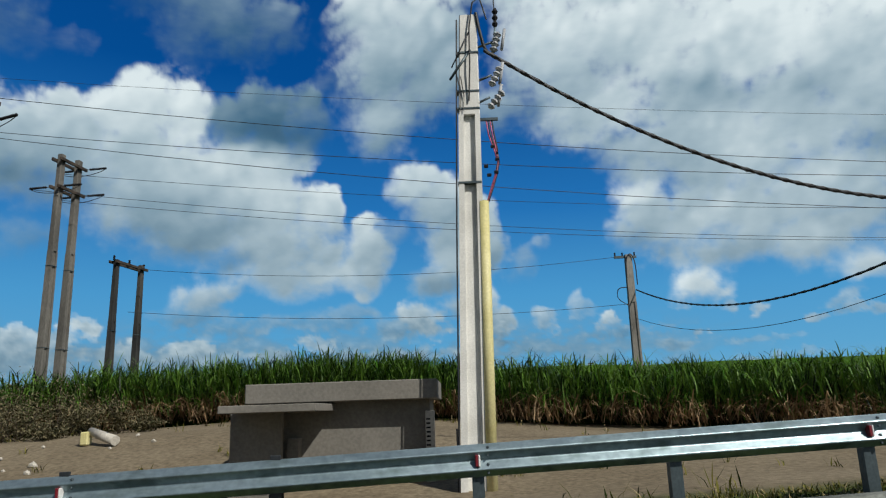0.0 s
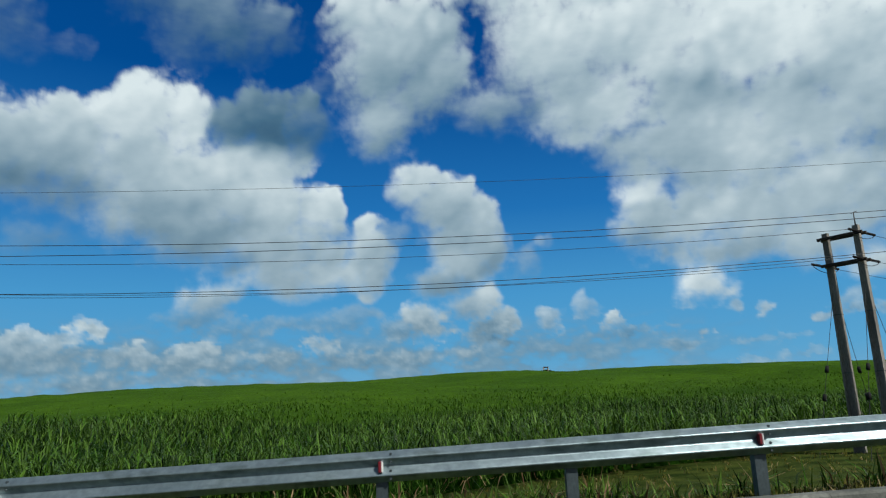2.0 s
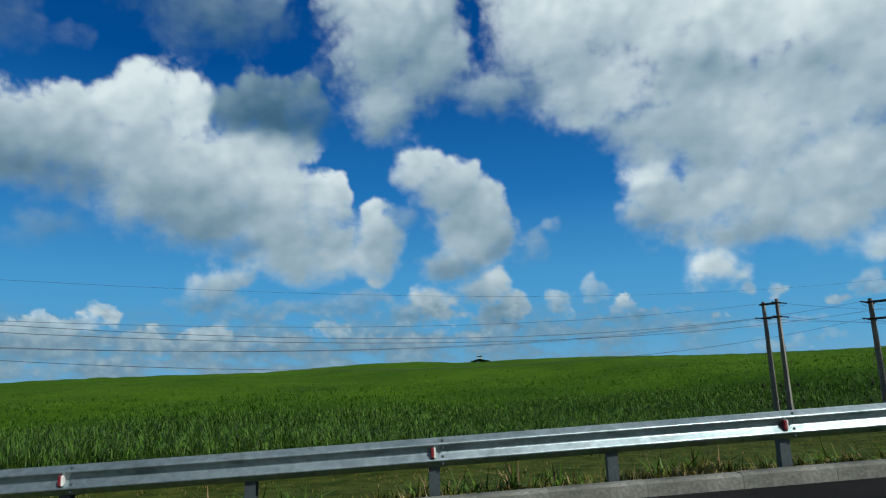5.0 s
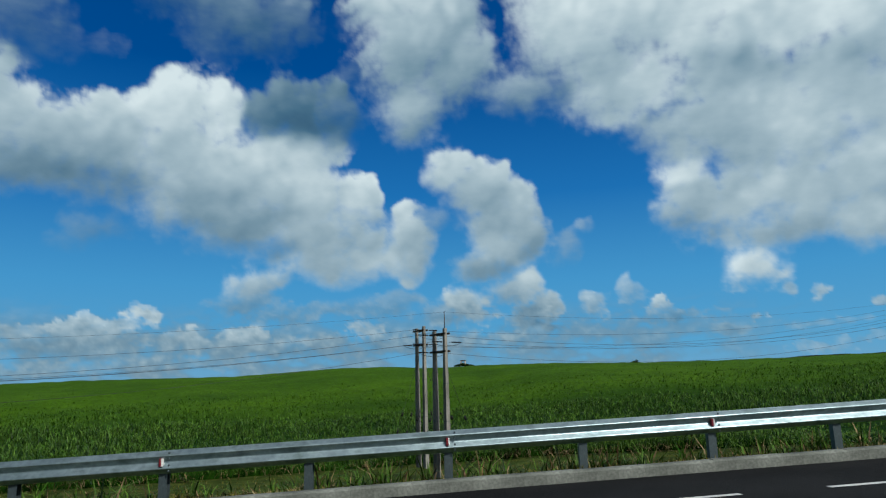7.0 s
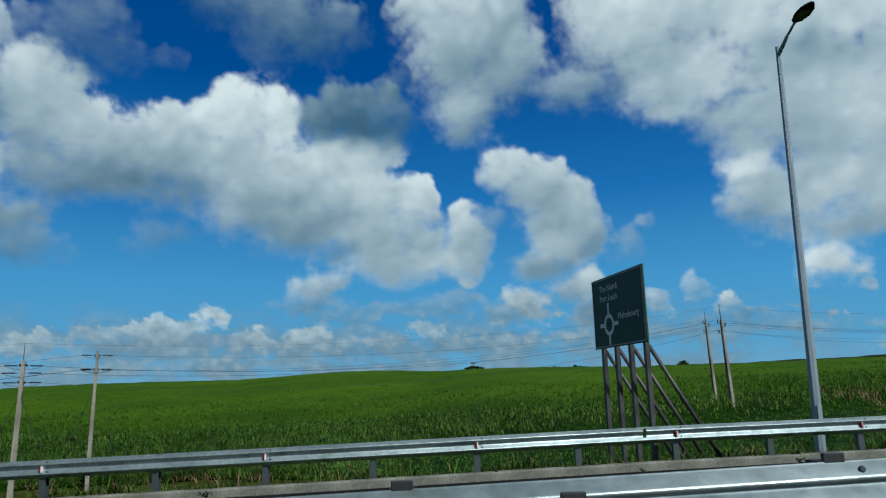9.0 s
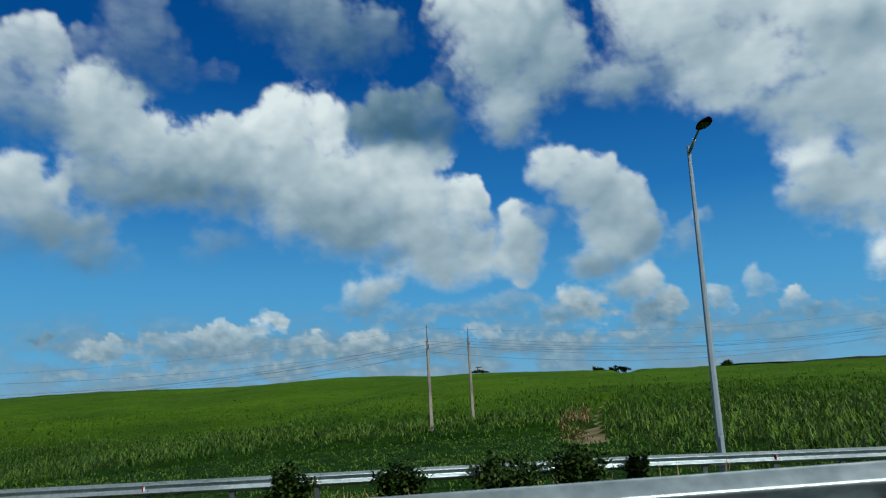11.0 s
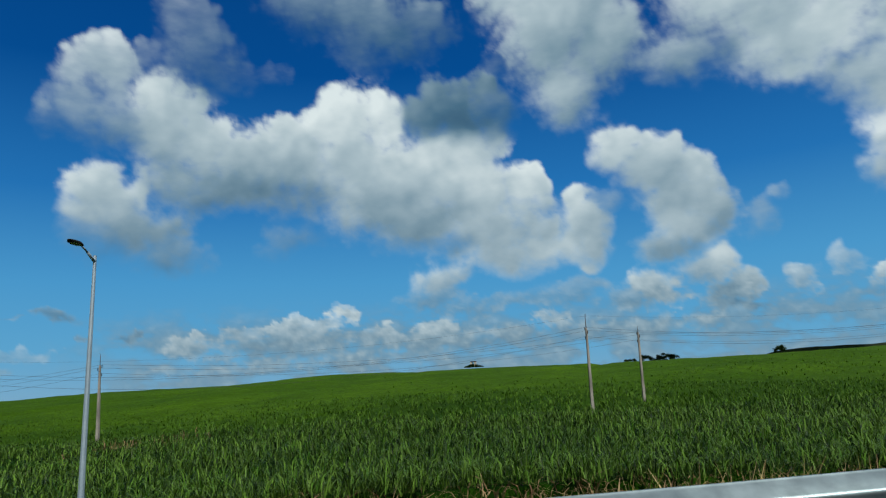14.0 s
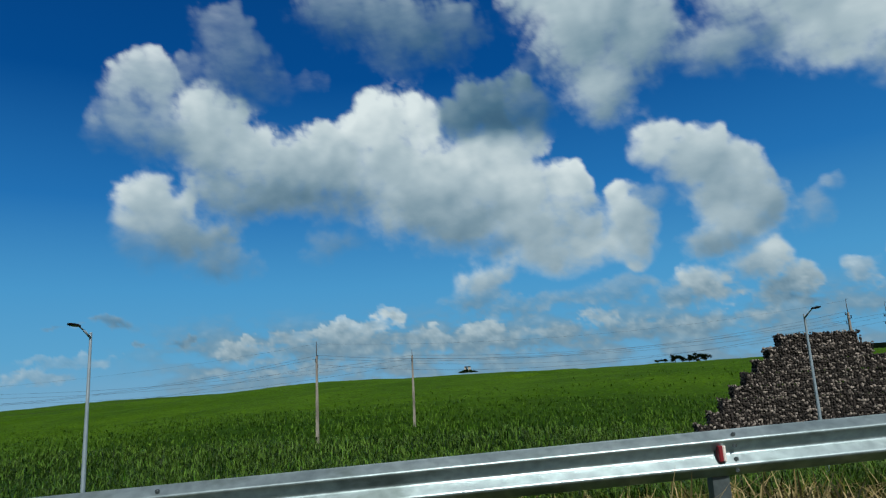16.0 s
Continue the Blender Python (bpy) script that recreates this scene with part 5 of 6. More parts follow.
# ---- the roadside booth ----
def booth():
    t = thing("booth", Matrix.Translation((0, 0, -0.25)), "low grey rendered booth with a flat concrete roof", "shelter")
    z = 0.25
    part("roof", box(-4.17, -0.69, 12.6, 14.45, 1.37 + z, 1.72 + z, 0.015), RENDER_GREY, t)
    part("canopy", box(-4.19, -2.59, 11.3, 13.1, 1.21 + z, 1.335 + z, 0.01), RENDER_GREY, t)
    part("back_wall", box(-3.6, -1.0, 12.96, 13.15, -0.6, 1.37 + z), RENDER_GREY, t)
    part("side_wall", box(-1.0, -0.85, 12.96, 14.3, -0.6, 1.37 + z), RENDER_GREY, t)
    part("rear_wall", box(-4.0, -1.0, 14.15, 14.3, -0.6, 1.37 + z), RENDER_GREY, t)
    part("left_wall", box(-4.0, -3.8, 12.96, 14.15, -0.6, 1.37 + z), RENDER_GREY, t)
    part("screen_wall", box(-4.31, -3.41, 12.3, 12.45, -0.6, 1.21 + z), RENDER_GREY, t)
    part("pier", box(-0.92, -0.76, 12.75, 12.95, -0.6, 1.16 + z, 0.01), RENDER_PALE, t)
    for k in range(7):
        part("vent_slot", box(-0.905, -0.83, 12.744, 12.76, 0.55 + z + 0.075 * k, 0.58 + z + 0.075 * k), BLACK, t)
    part("low_sill", box(-3.41, -3.2, 12.7, 12.96, -0.6, 0.75 + z, 0.01), RENDER_GREY, t)


booth()


# ---- sky and distance: a far dome with a fair-weather sky ----
# each cloud as soft lobes: azimuth to the left, elevation, half width, half height (degrees), cover, brightness
CLOUDS = {
    "left_puff": [(50.9, 26.1, 2.7, 1.8, 0.72, -0.01), (52.8, 24.8, 1.6, 1.5, 0.65, -0.01), (52.0, 22.5, 3.0, 2.1, 0.54, -0.26), (54.4, 21.2, 1.6, 1.0, 0.29, -0.41), (49.4, 21.6, 2.1, 1.9, 0.58, -0.21), (47.4, 27.0, 1.1, 1.3, 0.29, -0.31)],
    "left_bank": [(46.2, 23.8, 2.2, 2.2, 1.10, 0.15), (46.2, 21.3, 3.1, 2.7, 1.00, 0.05), (43.0, 20.5, 3.8, 2.5, 1.10, 0.10), (39.3, 19.3, 4.2, 3.0, 1.10, 0.10), (35.9, 19.5, 2.8, 3.1, 1.00, 0.10), (41.5, 17.0, 4.4, 1.8, 1.00, -0.10), (45.2, 17.2, 3.1, 1.9, 0.90, -0.15), (35.8, 16.4, 2.8, 1.4, 0.80, -0.15)],
    "centre_bank": [(29.8, 22.8, 3.2, 2.5, 1.10, 0.35), (32.5, 22.0, 2.7, 2.6, 1.10, 0.35), (30.4, 19.3, 4.2, 3.3, 1.10, 0.25), (26.6, 18.1, 4.9, 3.5, 1.10, 0.35), (22.7, 17.8, 3.9, 2.8, 1.10, 0.42), (20.3, 19.9, 2.3, 1.8, 1.00, 0.32), (19.7, 15.6, 3.6, 2.8, 1.00, 0.32), (16.2, 16.4, 1.6, 1.6, 1.00, 0.37), (18.7, 13.2, 4.1, 2.3, 1.00, 0.17), (24.8, 13.9, 5.1, 2.0, 1.00, 0.05), (28.6, 15.4, 4.5, 2.6, 1.00, 0.15), (15.4, 10.5, 2.6, 1.3, 0.90, 0.27), (19.1, 10.6, 3.0, 1.3, 0.90, 0.27), (25.1, 12.3, 4.2, 0.7, 0.60, -0.10)],
    "grey_cap": [(21.1, 23.5, 3.0, 2.5, 0.86, -0.90), (23.9, 22.9, 1.8, 2.0, 0.86, -0.80), (20.4, 21.7, 2.2, 1.9, 0.86, -0.75), (18.5, 22.3, 1.8, 1.8, 0.50, -0.70)],
    "low_left_puff": [(51.7, 16.5, 2.2, 1.8, 0.95, 0.07), (48.0, 16.2, 1.1, 1.0, 0.95, 0.07), (51.2, 14.5, 2.7, 1.8, 0.85, -0.13), (48.6, 13.4, 3.5, 1.9, 0.85, -0.28), (46.1, 11.5, 2.7, 1.5, 0.57, -0.43), (52.1, 12.9, 2.1, 1.8, 0.38, -0.38)],
    "column": [(12.1, 14.7, 1.3, 1.3, 1.00, 0.10), (11.7, 12.9, 1.8, 1.8, 1.00, 0.05), (11.2, 11.0, 1.3, 1.7, 1.00, 0.10), (11.4, 9.4, 1.0, 0.6, 1.00, 0.10), (9.6, 14.6, 1.7, 0.9, 0.40, -0.20)],
    "tower": [(7.2, 19.3, 2.4, 1.1, 1.10, 0.20), (8.4, 18.2, 1.8, 1.5, 1.10, 0.20), (4.5, 18.1, 1.9, 1.3, 1.10, 0.15), (5.7, 16.5, 2.7, 1.8, 1.00, -0.05), (2.1, 15.8, 1.8, 1.7, 1.10, 0.10), (1.7, 13.5, 1.7, 2.0, 1.00, 0.00), (4.0, 14.0, 2.7, 1.6, 1.00, -0.10), (3.4, 12.0, 2.9, 1.4, 1.00, 0.10), (5.6, 10.3, 2.3, 1.4, 0.90, -0.35), (1.7, 11.6, 1.3, 1.2, 0.90, -0.05)],
    "tower_foot": [(1.6, 8.8, 1.1, 1.3, 0.97, 0.20), (2.8, 8.2, 2.1, 1.3, 0.79, -0.10), (0.2, 7.0, 1.4, 1.1, 0.88, 0.00), (6.9, 7.1, 2.3, 1.4, 0.88, 0.00), (1.3, 6.1, 2.2, 1.0, 0.79, -0.35), (9.4, 6.7, 2.1, 0.7, 0.44, -0.30)],
    "small_mid": [(24.1, 8.9, 2.6, 1.3, 0.76, -0.05), (24.8, 7.6, 3.1, 0.9, 0.48, -0.35), (36.7, 12.9, 2.0, 1.2, 0.40, -0.55), (38.2, 11.7, 2.0, 0.7, 0.24, -0.50), (-3.5, 13.7, 1.1, 0.7, 0.48, -0.20), (-1.6, 11.7, 1.1, 1.7, 0.40, -0.30), (-3.3, 7.3, 0.9, 0.7, 0.56, -0.10), (22.5, 6.6, 2.8, 0.7, 0.32, -0.40), (15.0, 7.2, 4.8, 0.9, 0.32, -0.40)],
    "wisp": [(42.9, 28.2, 2.7, 2.9, 0.38, -0.47), (41.8, 26.0, 1.9, 1.9, 0.31, -0.52), (43.7, 30.4, 2.4, 1.8, 0.31, -0.47), (39.8, 26.0, 1.8, 1.1, 0.22, -0.47), (36.8, 26.1, 1.4, 1.1, 0.15, -0.47)],
    "top_bank": [(32.7, 32.1, 3.6, 2.0, 0.50, -0.60), (28.2, 31.2, 5.3, 2.4, 0.57, -0.60), (25.9, 29.5, 3.8, 2.2, 0.57, -0.60), (28.8, 27.3, 2.4, 1.1, 0.35, -0.60), (22.8, 30.1, 2.6, 1.7, 0.48, -0.65), (28.9, 28.8, 2.3, 1.5, 0.41, -0.60), (17.2, 26.2, 1.2, 1.0, 0.26, -0.60)],
    "low_rank": [(32.5, 6.5, 1.1, 0.4, 0.80, 0.17), (34.9, 5.8, 2.1, 0.6, 0.64, 0.02), (36.9, 5.2, 3.0, 0.6, 0.56, -0.18), (39.6, 5.5, 1.8, 0.5, 0.56, -0.03), (26.0, 4.8, 0.7, 0.4, 0.80, 0.17), (24.0, 5.3, 1.0, 0.7, 0.72, 0.07), (29.4, 4.8, 1.9, 0.6, 0.56, -0.18), (15.3, 5.7, 0.9, 0.4, 0.64, 0.02), (14.1, 4.4, 3.7, 0.8, 0.40, -0.33), (45.1, 4.2, 1.2, 0.8, 0.64, -0.03), (42.9, 3.3, 1.3, 0.4, 0.48, -0.18)],
    "low_haze": [(36.9, 4.3, 9.8, 0.9, 0.50, -0.30), (22.8, 4.1, 11.1, 1.1, 0.50, -0.25), (54.2, 6.6, 2.1, 0.5, 0.60, -0.60), (52.6, 5.1, 0.6, 0.3, 0.50, -0.60), (49.3, 5.2, 1.1, 0.4, 0.50, -0.60), (57.6, 3.7, 3.4, 0.6, 0.35, -0.20), (59.4, 2.5, 2.9, 0.6, 0.50, -0.10), (8.1, 4.4, 6.2, 0.7, 0.40, -0.20), (32.4, 2.7, 9.3, 0.6, 0.40, -0.15), (58.0, 6.3, 1.1, 0.3, 0.40, -0.60)],
    "low_streaks": [(41.0, 5.3, 2.3, 0.5, 0.52, -0.25), (36.7, 5.4, 1.2, 0.4, 0.68, 0.10), (34.2, 5.7, 1.9, 0.5, 0.60, 0.00), (32.9, 4.9, 1.3, 0.3, 0.45, -0.25), (30.7, 4.7, 2.6, 0.5, 0.38, -0.35), (45.2, 3.7, 1.8, 0.5, 0.52, -0.10), (42.0, 4.2, 2.3, 0.4, 0.38, -0.30), (38.6, 3.7, 3.2, 0.4, 0.38, -0.35), (34.9, 3.3, 3.8, 0.3, 0.30, -0.30), (26.3, 4.5, 1.1, 0.4, 0.68, 0.10), (24.3, 4.9, 1.6, 0.6, 0.60, 0.05), (22.2, 4.5, 2.8, 0.5, 0.38, -0.25), (18.5, 4.9, 2.8, 0.6, 0.38, -0.35), (15.2, 5.6, 1.4, 0.6, 0.60, 0.00), (19.0, 6.8, 3.3, 0.6, 0.38, -0.35), (45.1, 2.2, 3.2, 0.3, 0.30, -0.20), (40.0, 2.2, 4.7, 0.3, 0.30, -0.25), (12.9, 4.0, 4.2, 0.5, 0.30, -0.30), (6.9, 4.3, 2.7, 0.5, 0.30, -0.30)],
    "low_right": [(34.1, 5.8, 2.2, 0.6, 0.52, -0.05), (35.9, 6.1, 1.4, 0.4, 0.45, 0.00), (32.8, 7.0, 0.7, 0.3, 0.45, 0.05), (35.7, 4.2, 2.1, 0.4, 0.38, -0.25), (25.3, 5.3, 1.6, 0.5, 0.60, 0.05), (26.0, 4.8, 0.6, 0.3, 0.68, 0.15), (22.7, 4.2, 3.4, 0.5, 0.38, -0.30), (17.2, 6.8, 2.2, 0.4, 0.38, -0.40), (12.2, 7.7, 3.7, 0.8, 0.45, -0.35), (15.3, 5.7, 1.1, 0.5, 0.52, 0.00), (12.1, 4.5, 3.7, 0.4, 0.38, -0.25), (7.5, 3.9, 2.8, 0.4, 0.30, -0.25), (0.9, 5.3, 2.8, 0.5, 0.52, -0.40), (-10.1, 5.7, 3.5, 0.6, 0.38, -0.40), (-8.3, 6.5, 0.9, 0.4, 0.68, 0.15), (-13.9, 4.6, 1.7, 0.4, 0.38, -0.25), (-22.6, 3.2, 2.2, 0.3, 0.30, -0.25), (-19.5, 2.8, 1.9, 0.3, 0.38, -0.15)],
    "right_neck": [(11.6, 28.2, 3.9, 4.4, 1.00, 0.16), (11.3, 23.5, 2.5, 2.2, 0.90, 0.26), (14.5, 31.8, 2.4, 2.4, 0.90, 0.11), (7.9, 30.5, 2.7, 2.5, 0.90, 0.11), (7.2, 26.5, 2.8, 3.1, 0.90, 0.06), (1.3, 24.7, 3.7, 1.8, 0.70, -0.09)],
    "right_bank": [(-3.3, 28.9, 4.1, 3.9, 1.10, 0.50), (-7.3, 24.1, 4.9, 2.7, 1.00, 0.40), (-6.0, 21.7, 2.2, 1.0, 1.00, 0.55), (-10.4, 29.5, 8.1, 3.4, 1.10, 0.50), (-20.0, 27.2, 7.3, 3.8, 1.10, 0.50), (-27.5, 25.1, 5.2, 4.4, 1.10, 0.40), (-31.8, 21.5, 4.8, 6.2, 1.10, 0.25), (-16.4, 23.9, 4.5, 2.6, 1.00, 0.05), (-23.0, 22.3, 4.2, 3.0, 1.00, 0.15), (-0.5, 30.3, 2.3, 2.6, 0.80, 0.35), (-7.5, 34.9, 13.6, 3.3, 1.00, 0.35), (-14.1, 20.5, 4.0, 2.7, 1.00, 0.09), (-17.7, 20.8, 3.7, 2.6, 1.00, 0.19), (-10.4, 20.4, 2.7, 1.5, 0.80, -0.01)],
    "right_mass": [(-20.7, 19.1, 4.7, 3.2, 1.10, 0.41), (-24.5, 20.3, 3.3, 2.5, 1.00, 0.36), (-24.6, 15.6, 4.2, 2.8, 1.10, 0.36), (-26.7, 12.7, 3.3, 1.9, 1.00, 0.26), (-19.7, 14.6, 4.3, 2.4, 1.10, 0.36), (-15.1, 13.5, 3.0, 1.8, 1.00, 0.41), (-11.3, 17.1, 2.3, 1.0, 1.10, 0.56), (-12.9, 14.7, 3.2, 2.4, 1.00, 0.06), (-16.4, 18.1, 2.5, 2.7, 0.90, 0.11), (-18.7, 11.6, 5.9, 1.1, 1.00, 0.11), (-24.0, 11.6, 4.4, 1.4, 1.00, 0.31), (-28.4, 14.9, 2.1, 3.3, 0.90, 0.21), (-16.0, 9.0, 1.9, 1.3, 1.00, 0.41), (-27.7, 9.2, 2.1, 1.1, 0.90, 0.31)],
    "right_small": [(-8.4, 6.7, 0.8, 0.5, 0.78, 0.12), (-6.2, 8.2, 1.1, 1.2, 0.47, -0.08), (-3.3, 6.7, 0.7, 0.7, 0.47, -0.08), (-20.1, 6.8, 0.7, 0.5, 0.62, 0.02), (-17.7, 7.0, 0.5, 0.4, 0.55, -0.08), (-23.6, 6.1, 0.9, 0.5, 0.62, -0.03), (-26.1, 6.1, 1.2, 0.6, 0.55, -0.08), (-15.6, 5.3, 0.4, 0.4, 0.55, -0.08), (-10.2, 6.1, 2.8, 0.5, 0.47, -0.43), (-28.2, 5.7, 1.3, 0.7, 0.55, -0.08), (-20.2, 4.4, 3.1, 0.4, 0.23, -0.28), (-25.8, 7.1, 1.4, 0.6, 0.47, -0.08)],
}
AZ = np.arange(-46.0, 78.0, 0.16)
EL = np.arange(-3.0, 44.0, 0.16)


def perlin(az, el, size, octaves, seed, hard=False):
    """Fractal noise over the sky with features of about so many degrees."""
    at = np.stack([az.ravel() / size, el.ravel() / size], 1).tolist()
    if hard:
        z = [noise.turbulence((p, q, seed), octaves, True, noise_basis="PERLIN_ORIGINAL", amplitude_scale=0.55) for p, q in at]
    else:
        z = [noise.fractal((p, q, seed), 0.85, 2.05, octaves, noise_basis="PERLIN_ORIGINAL") for p, q in at]
    return np.array(z).reshape(az.shape)


def soften(a, n):
    """A box blur, twice each way."""
    k = np.ones(2 * n + 1) / (2 * n + 1)
    for _ in range(2):
        a = np.apply_along_axis(lambda r: np.convolve(np.pad(r, n, "edge"), k, "valid"), 1, a)
        a = np.apply_along_axis(lambda r: np.convolve(np.pad(r, n, "edge"), k, "valid"), 0, a)
    return a


def build_sky():
    az, el = np.meshgrid(AZ, EL)
    sh = az.shape
    rng = np.random.RandomState(5)
    n1, n2 = perlin(az, el, 3.2, 5, 1.3), perlin(az, el, 3.2, 5, 7.9)
    crisp = perlin(az, el, 1.7, 5, 3.1, True)
    crisp = (crisp - crisp.mean()) / crisp.std()
    lump1, lump2 = perlin(az, el, 1.25, 4, 21.3), perlin(az, el, 1.25, 4, 33.7)
    wa, we = az + 0.85 * n1 + 0.30 * lump1, el + 0.65 * n2 + 0.26 * lump2
    cover, tall = np.zeros(sh), np.zeros(sh)
    shade, dense, wsum = np.zeros(sh), np.zeros(sh), np.full(sh, 1e-4)
    foot, fsum = np.zeros(sh), np.full(sh, 1e-4)

    def window(a, e, ra, re):
        c = math.cos(radians(e))
        i0, i1 = np.searchsorted(EL, [e - re, e + re])
        j0, j1 = np.searchsorted(AZ, [a - ra / c, a + ra / c])
        return (slice(max(i0, 0), i1), slice(max(j0, 0), j1)), c

    for rows in CLOUDS.values():
        top = max(r[1] + r[3] for r in rows)
        low = min(r[1] - r[3] for r in rows)
        for a, e, ra, re, w, b in rows:
            k, c = window(a, e, ra * 2.2 + 1.5, re * 2.2 + 1.5)
            q = ((wa[k] - a) * c / ra) ** 2 + ((we[k] - e) / re) ** 2
            g = np.exp(-1.1 * q)
            cover[k] = np.maximum(cover[k], 1 - 0.62 * np.sqrt(q))
            tall[k] = np.maximum(tall[k], 0.75 * min(ra, re) * np.sqrt(np.clip(1.25 - q, 0, None)))
            gs = g ** 3
            shade[k] += gs * b
            dense[k] += gs * w
            wsum[k] += gs
            foot[k] += g * (el[k] - e) / (re + 0.6)
            fsum[k] += g
            for _ in range(int(9 + 1.1 * ra * re)):
                t, u = rng.rand() * 6.283, math.sqrt(rng.rand()) * 0.98
                pa, pe = a + ra * u * math.cos(t) / c, e + re * u * math.sin(t) * 0.95
                pr = min(ra, re) * (0.22 + 0.38 * rng.rand())
                if pe < e - 0.35 * re and rng.rand() < 0.6:
                    continue
                kk, _c = window(pa, pe, pr * 1.3 + 0.9, pr * 1.3 + 0.9)
                qq = ((wa[kk] - pa) * c / pr) ** 2 + ((we[kk] - pe) / (pr * 0.9)) ** 2
                lift = 0.75 * min(ra, re) * math.sqrt(max(1.25 - u * u, 0))
                tall[kk] = np.maximum(tall[kk], np.where(qq < 1, lift + pr * 0.55 * np.sqrt(np.clip(1 - qq, 0, None)) - 0.12 * pr, 0))
                cover[kk] = np.maximum(cover[kk], np.where(qq < 1.6, 0.74 - 0.36 * np.sqrt(qq), 0))
    shade, dense, foot = shade / wsum, dense / wsum, foot / fsum
    # crisp tops, soft feet
    sharp = smooth(-0.5, 0.5, soften(foot, 4))
    body = soften(cover, 1) * (0.35 + 0.65 * sharp) + soften(cover, 5) * (0.65 - 0.65 * sharp) + 0.036 * crisp + 0.15 * n1 + 0.07 * lump1
    near = smooth(10.0, 5.5, el)
    small, small2 = perlin(az, el * 1.5, 0.9, 5, 11.7), perlin(az, el * 2.6, 3.4, 5, 5.2)
    body = body * (1 - near) + near * (cover * 0.9 + 0.24 * small + 0.10 * n1)
    width = 0.21 + 0.26 * (1 - sharp)
    width = width * (1 - 0.35 * near)
    alpha = np.clip((body - (0.44 - width)) / (2 * width), 0, 1)
    alpha = alpha * alpha * (3 - 2 * alpha) * np.clip(0.08 + 0.95 * dense, 0, 1)
    # a broken grey bank of small clouds low over the horizon
    bank = smooth(0.4, 1.2, el) * smooth(8.6, 4.2, el) * smooth(-30, -4, az) * smooth(58, 46, az)
    broken = smooth(-0.75, 0.30, 0.85 * small2 + 0.22 * small) * bank * 0.66
    tall = soften(tall, 3) * 0.40 + soften(tall, 11) * 0.60 + 0.004 * crisp + 0.08 * n2
    gy, gx = np.gradient(tall, EL[1] - EL[0], AZ[1] - AZ[0])
    ln = np.sqrt(1 + gx * gx + gy * gy)
    lamb = (0.40 * -gx + 0.62 * -gy + 0.68) / ln
    thick = soften(np.clip(tall, 0, 4), 6)
    lit = 0.40 + 0.42 * lamb + 0.50 * shade + 0.15 * np.clip(soften(foot, 3), -1.2, 1.0) - 0.03 * thick + 0.05 * lump2 + 0.035 * crisp * np.clip(sharp, 0, 1)
    lit = soften(lit, 1) + 0.20 * (1 - alpha)
    lit = lit + near * (0.17 * small - 0.08)
    low_lit = 0.445 + 0.09 * small + 0.13 * small2
    own = alpha ** 2 / (alpha ** 2 + (0.55 * broken) ** 2 + 1e-6)
    lit = lit * own + low_lit * (1 - own)
    alpha = 1 - (1 - alpha) * (1 - broken)
    rad = 3150 - 52 * np.clip(el, -5, 48)
    ra, re = np.radians(az), np.radians(el)
    v = np.stack([140 - rad * np.sin(ra) * np.cos(re), 20 + rad * np.cos(ra) * np.cos(re), 8 + rad * np.sin(re)], -1).reshape(-1, 3)
    n = sh[1]
    i = np.arange((sh[0] - 1) * (n - 1))
    a0 = (i // (n - 1)) * n + i % (n - 1)
    quads = np.stack([a0, a0 + 1, a0 + n + 1, a0 + n], 1)
    me = bpy.data.meshes.new("backdrop")
    me.from_pydata(v, [], quads.tolist())
    for name, f in (("cover", alpha), ("lit", lit), ("height", el)):
        me.attributes.new(name, "FLOAT", "POINT").data.foreach_set("value", np.ascontiguousarray(f.ravel(), dtype=np.float32))
    me.polygons.foreach_set("use_smooth", [True] * len(me.polygons))
    me.materials.append(sky_material())
    return tagged(new("backdrop", me), "blue sky with white and grey cumulus clouds over a distant sea", "sky", kind="structure")


def ramp(nodes, stops):
    r = nodes.new("ShaderNodeValToRGB")
    while len(r.color_ramp.elements) < len(stops):
        r.color_ramp.elements.new(0.5)
    for e, (p, c) in zip(r.color_ramp.elements, stops):
        e.position = p
        e.color = (*[((x / 255 + 0.055) / 1.055) ** 2.4 for x in c], 1)
    return r


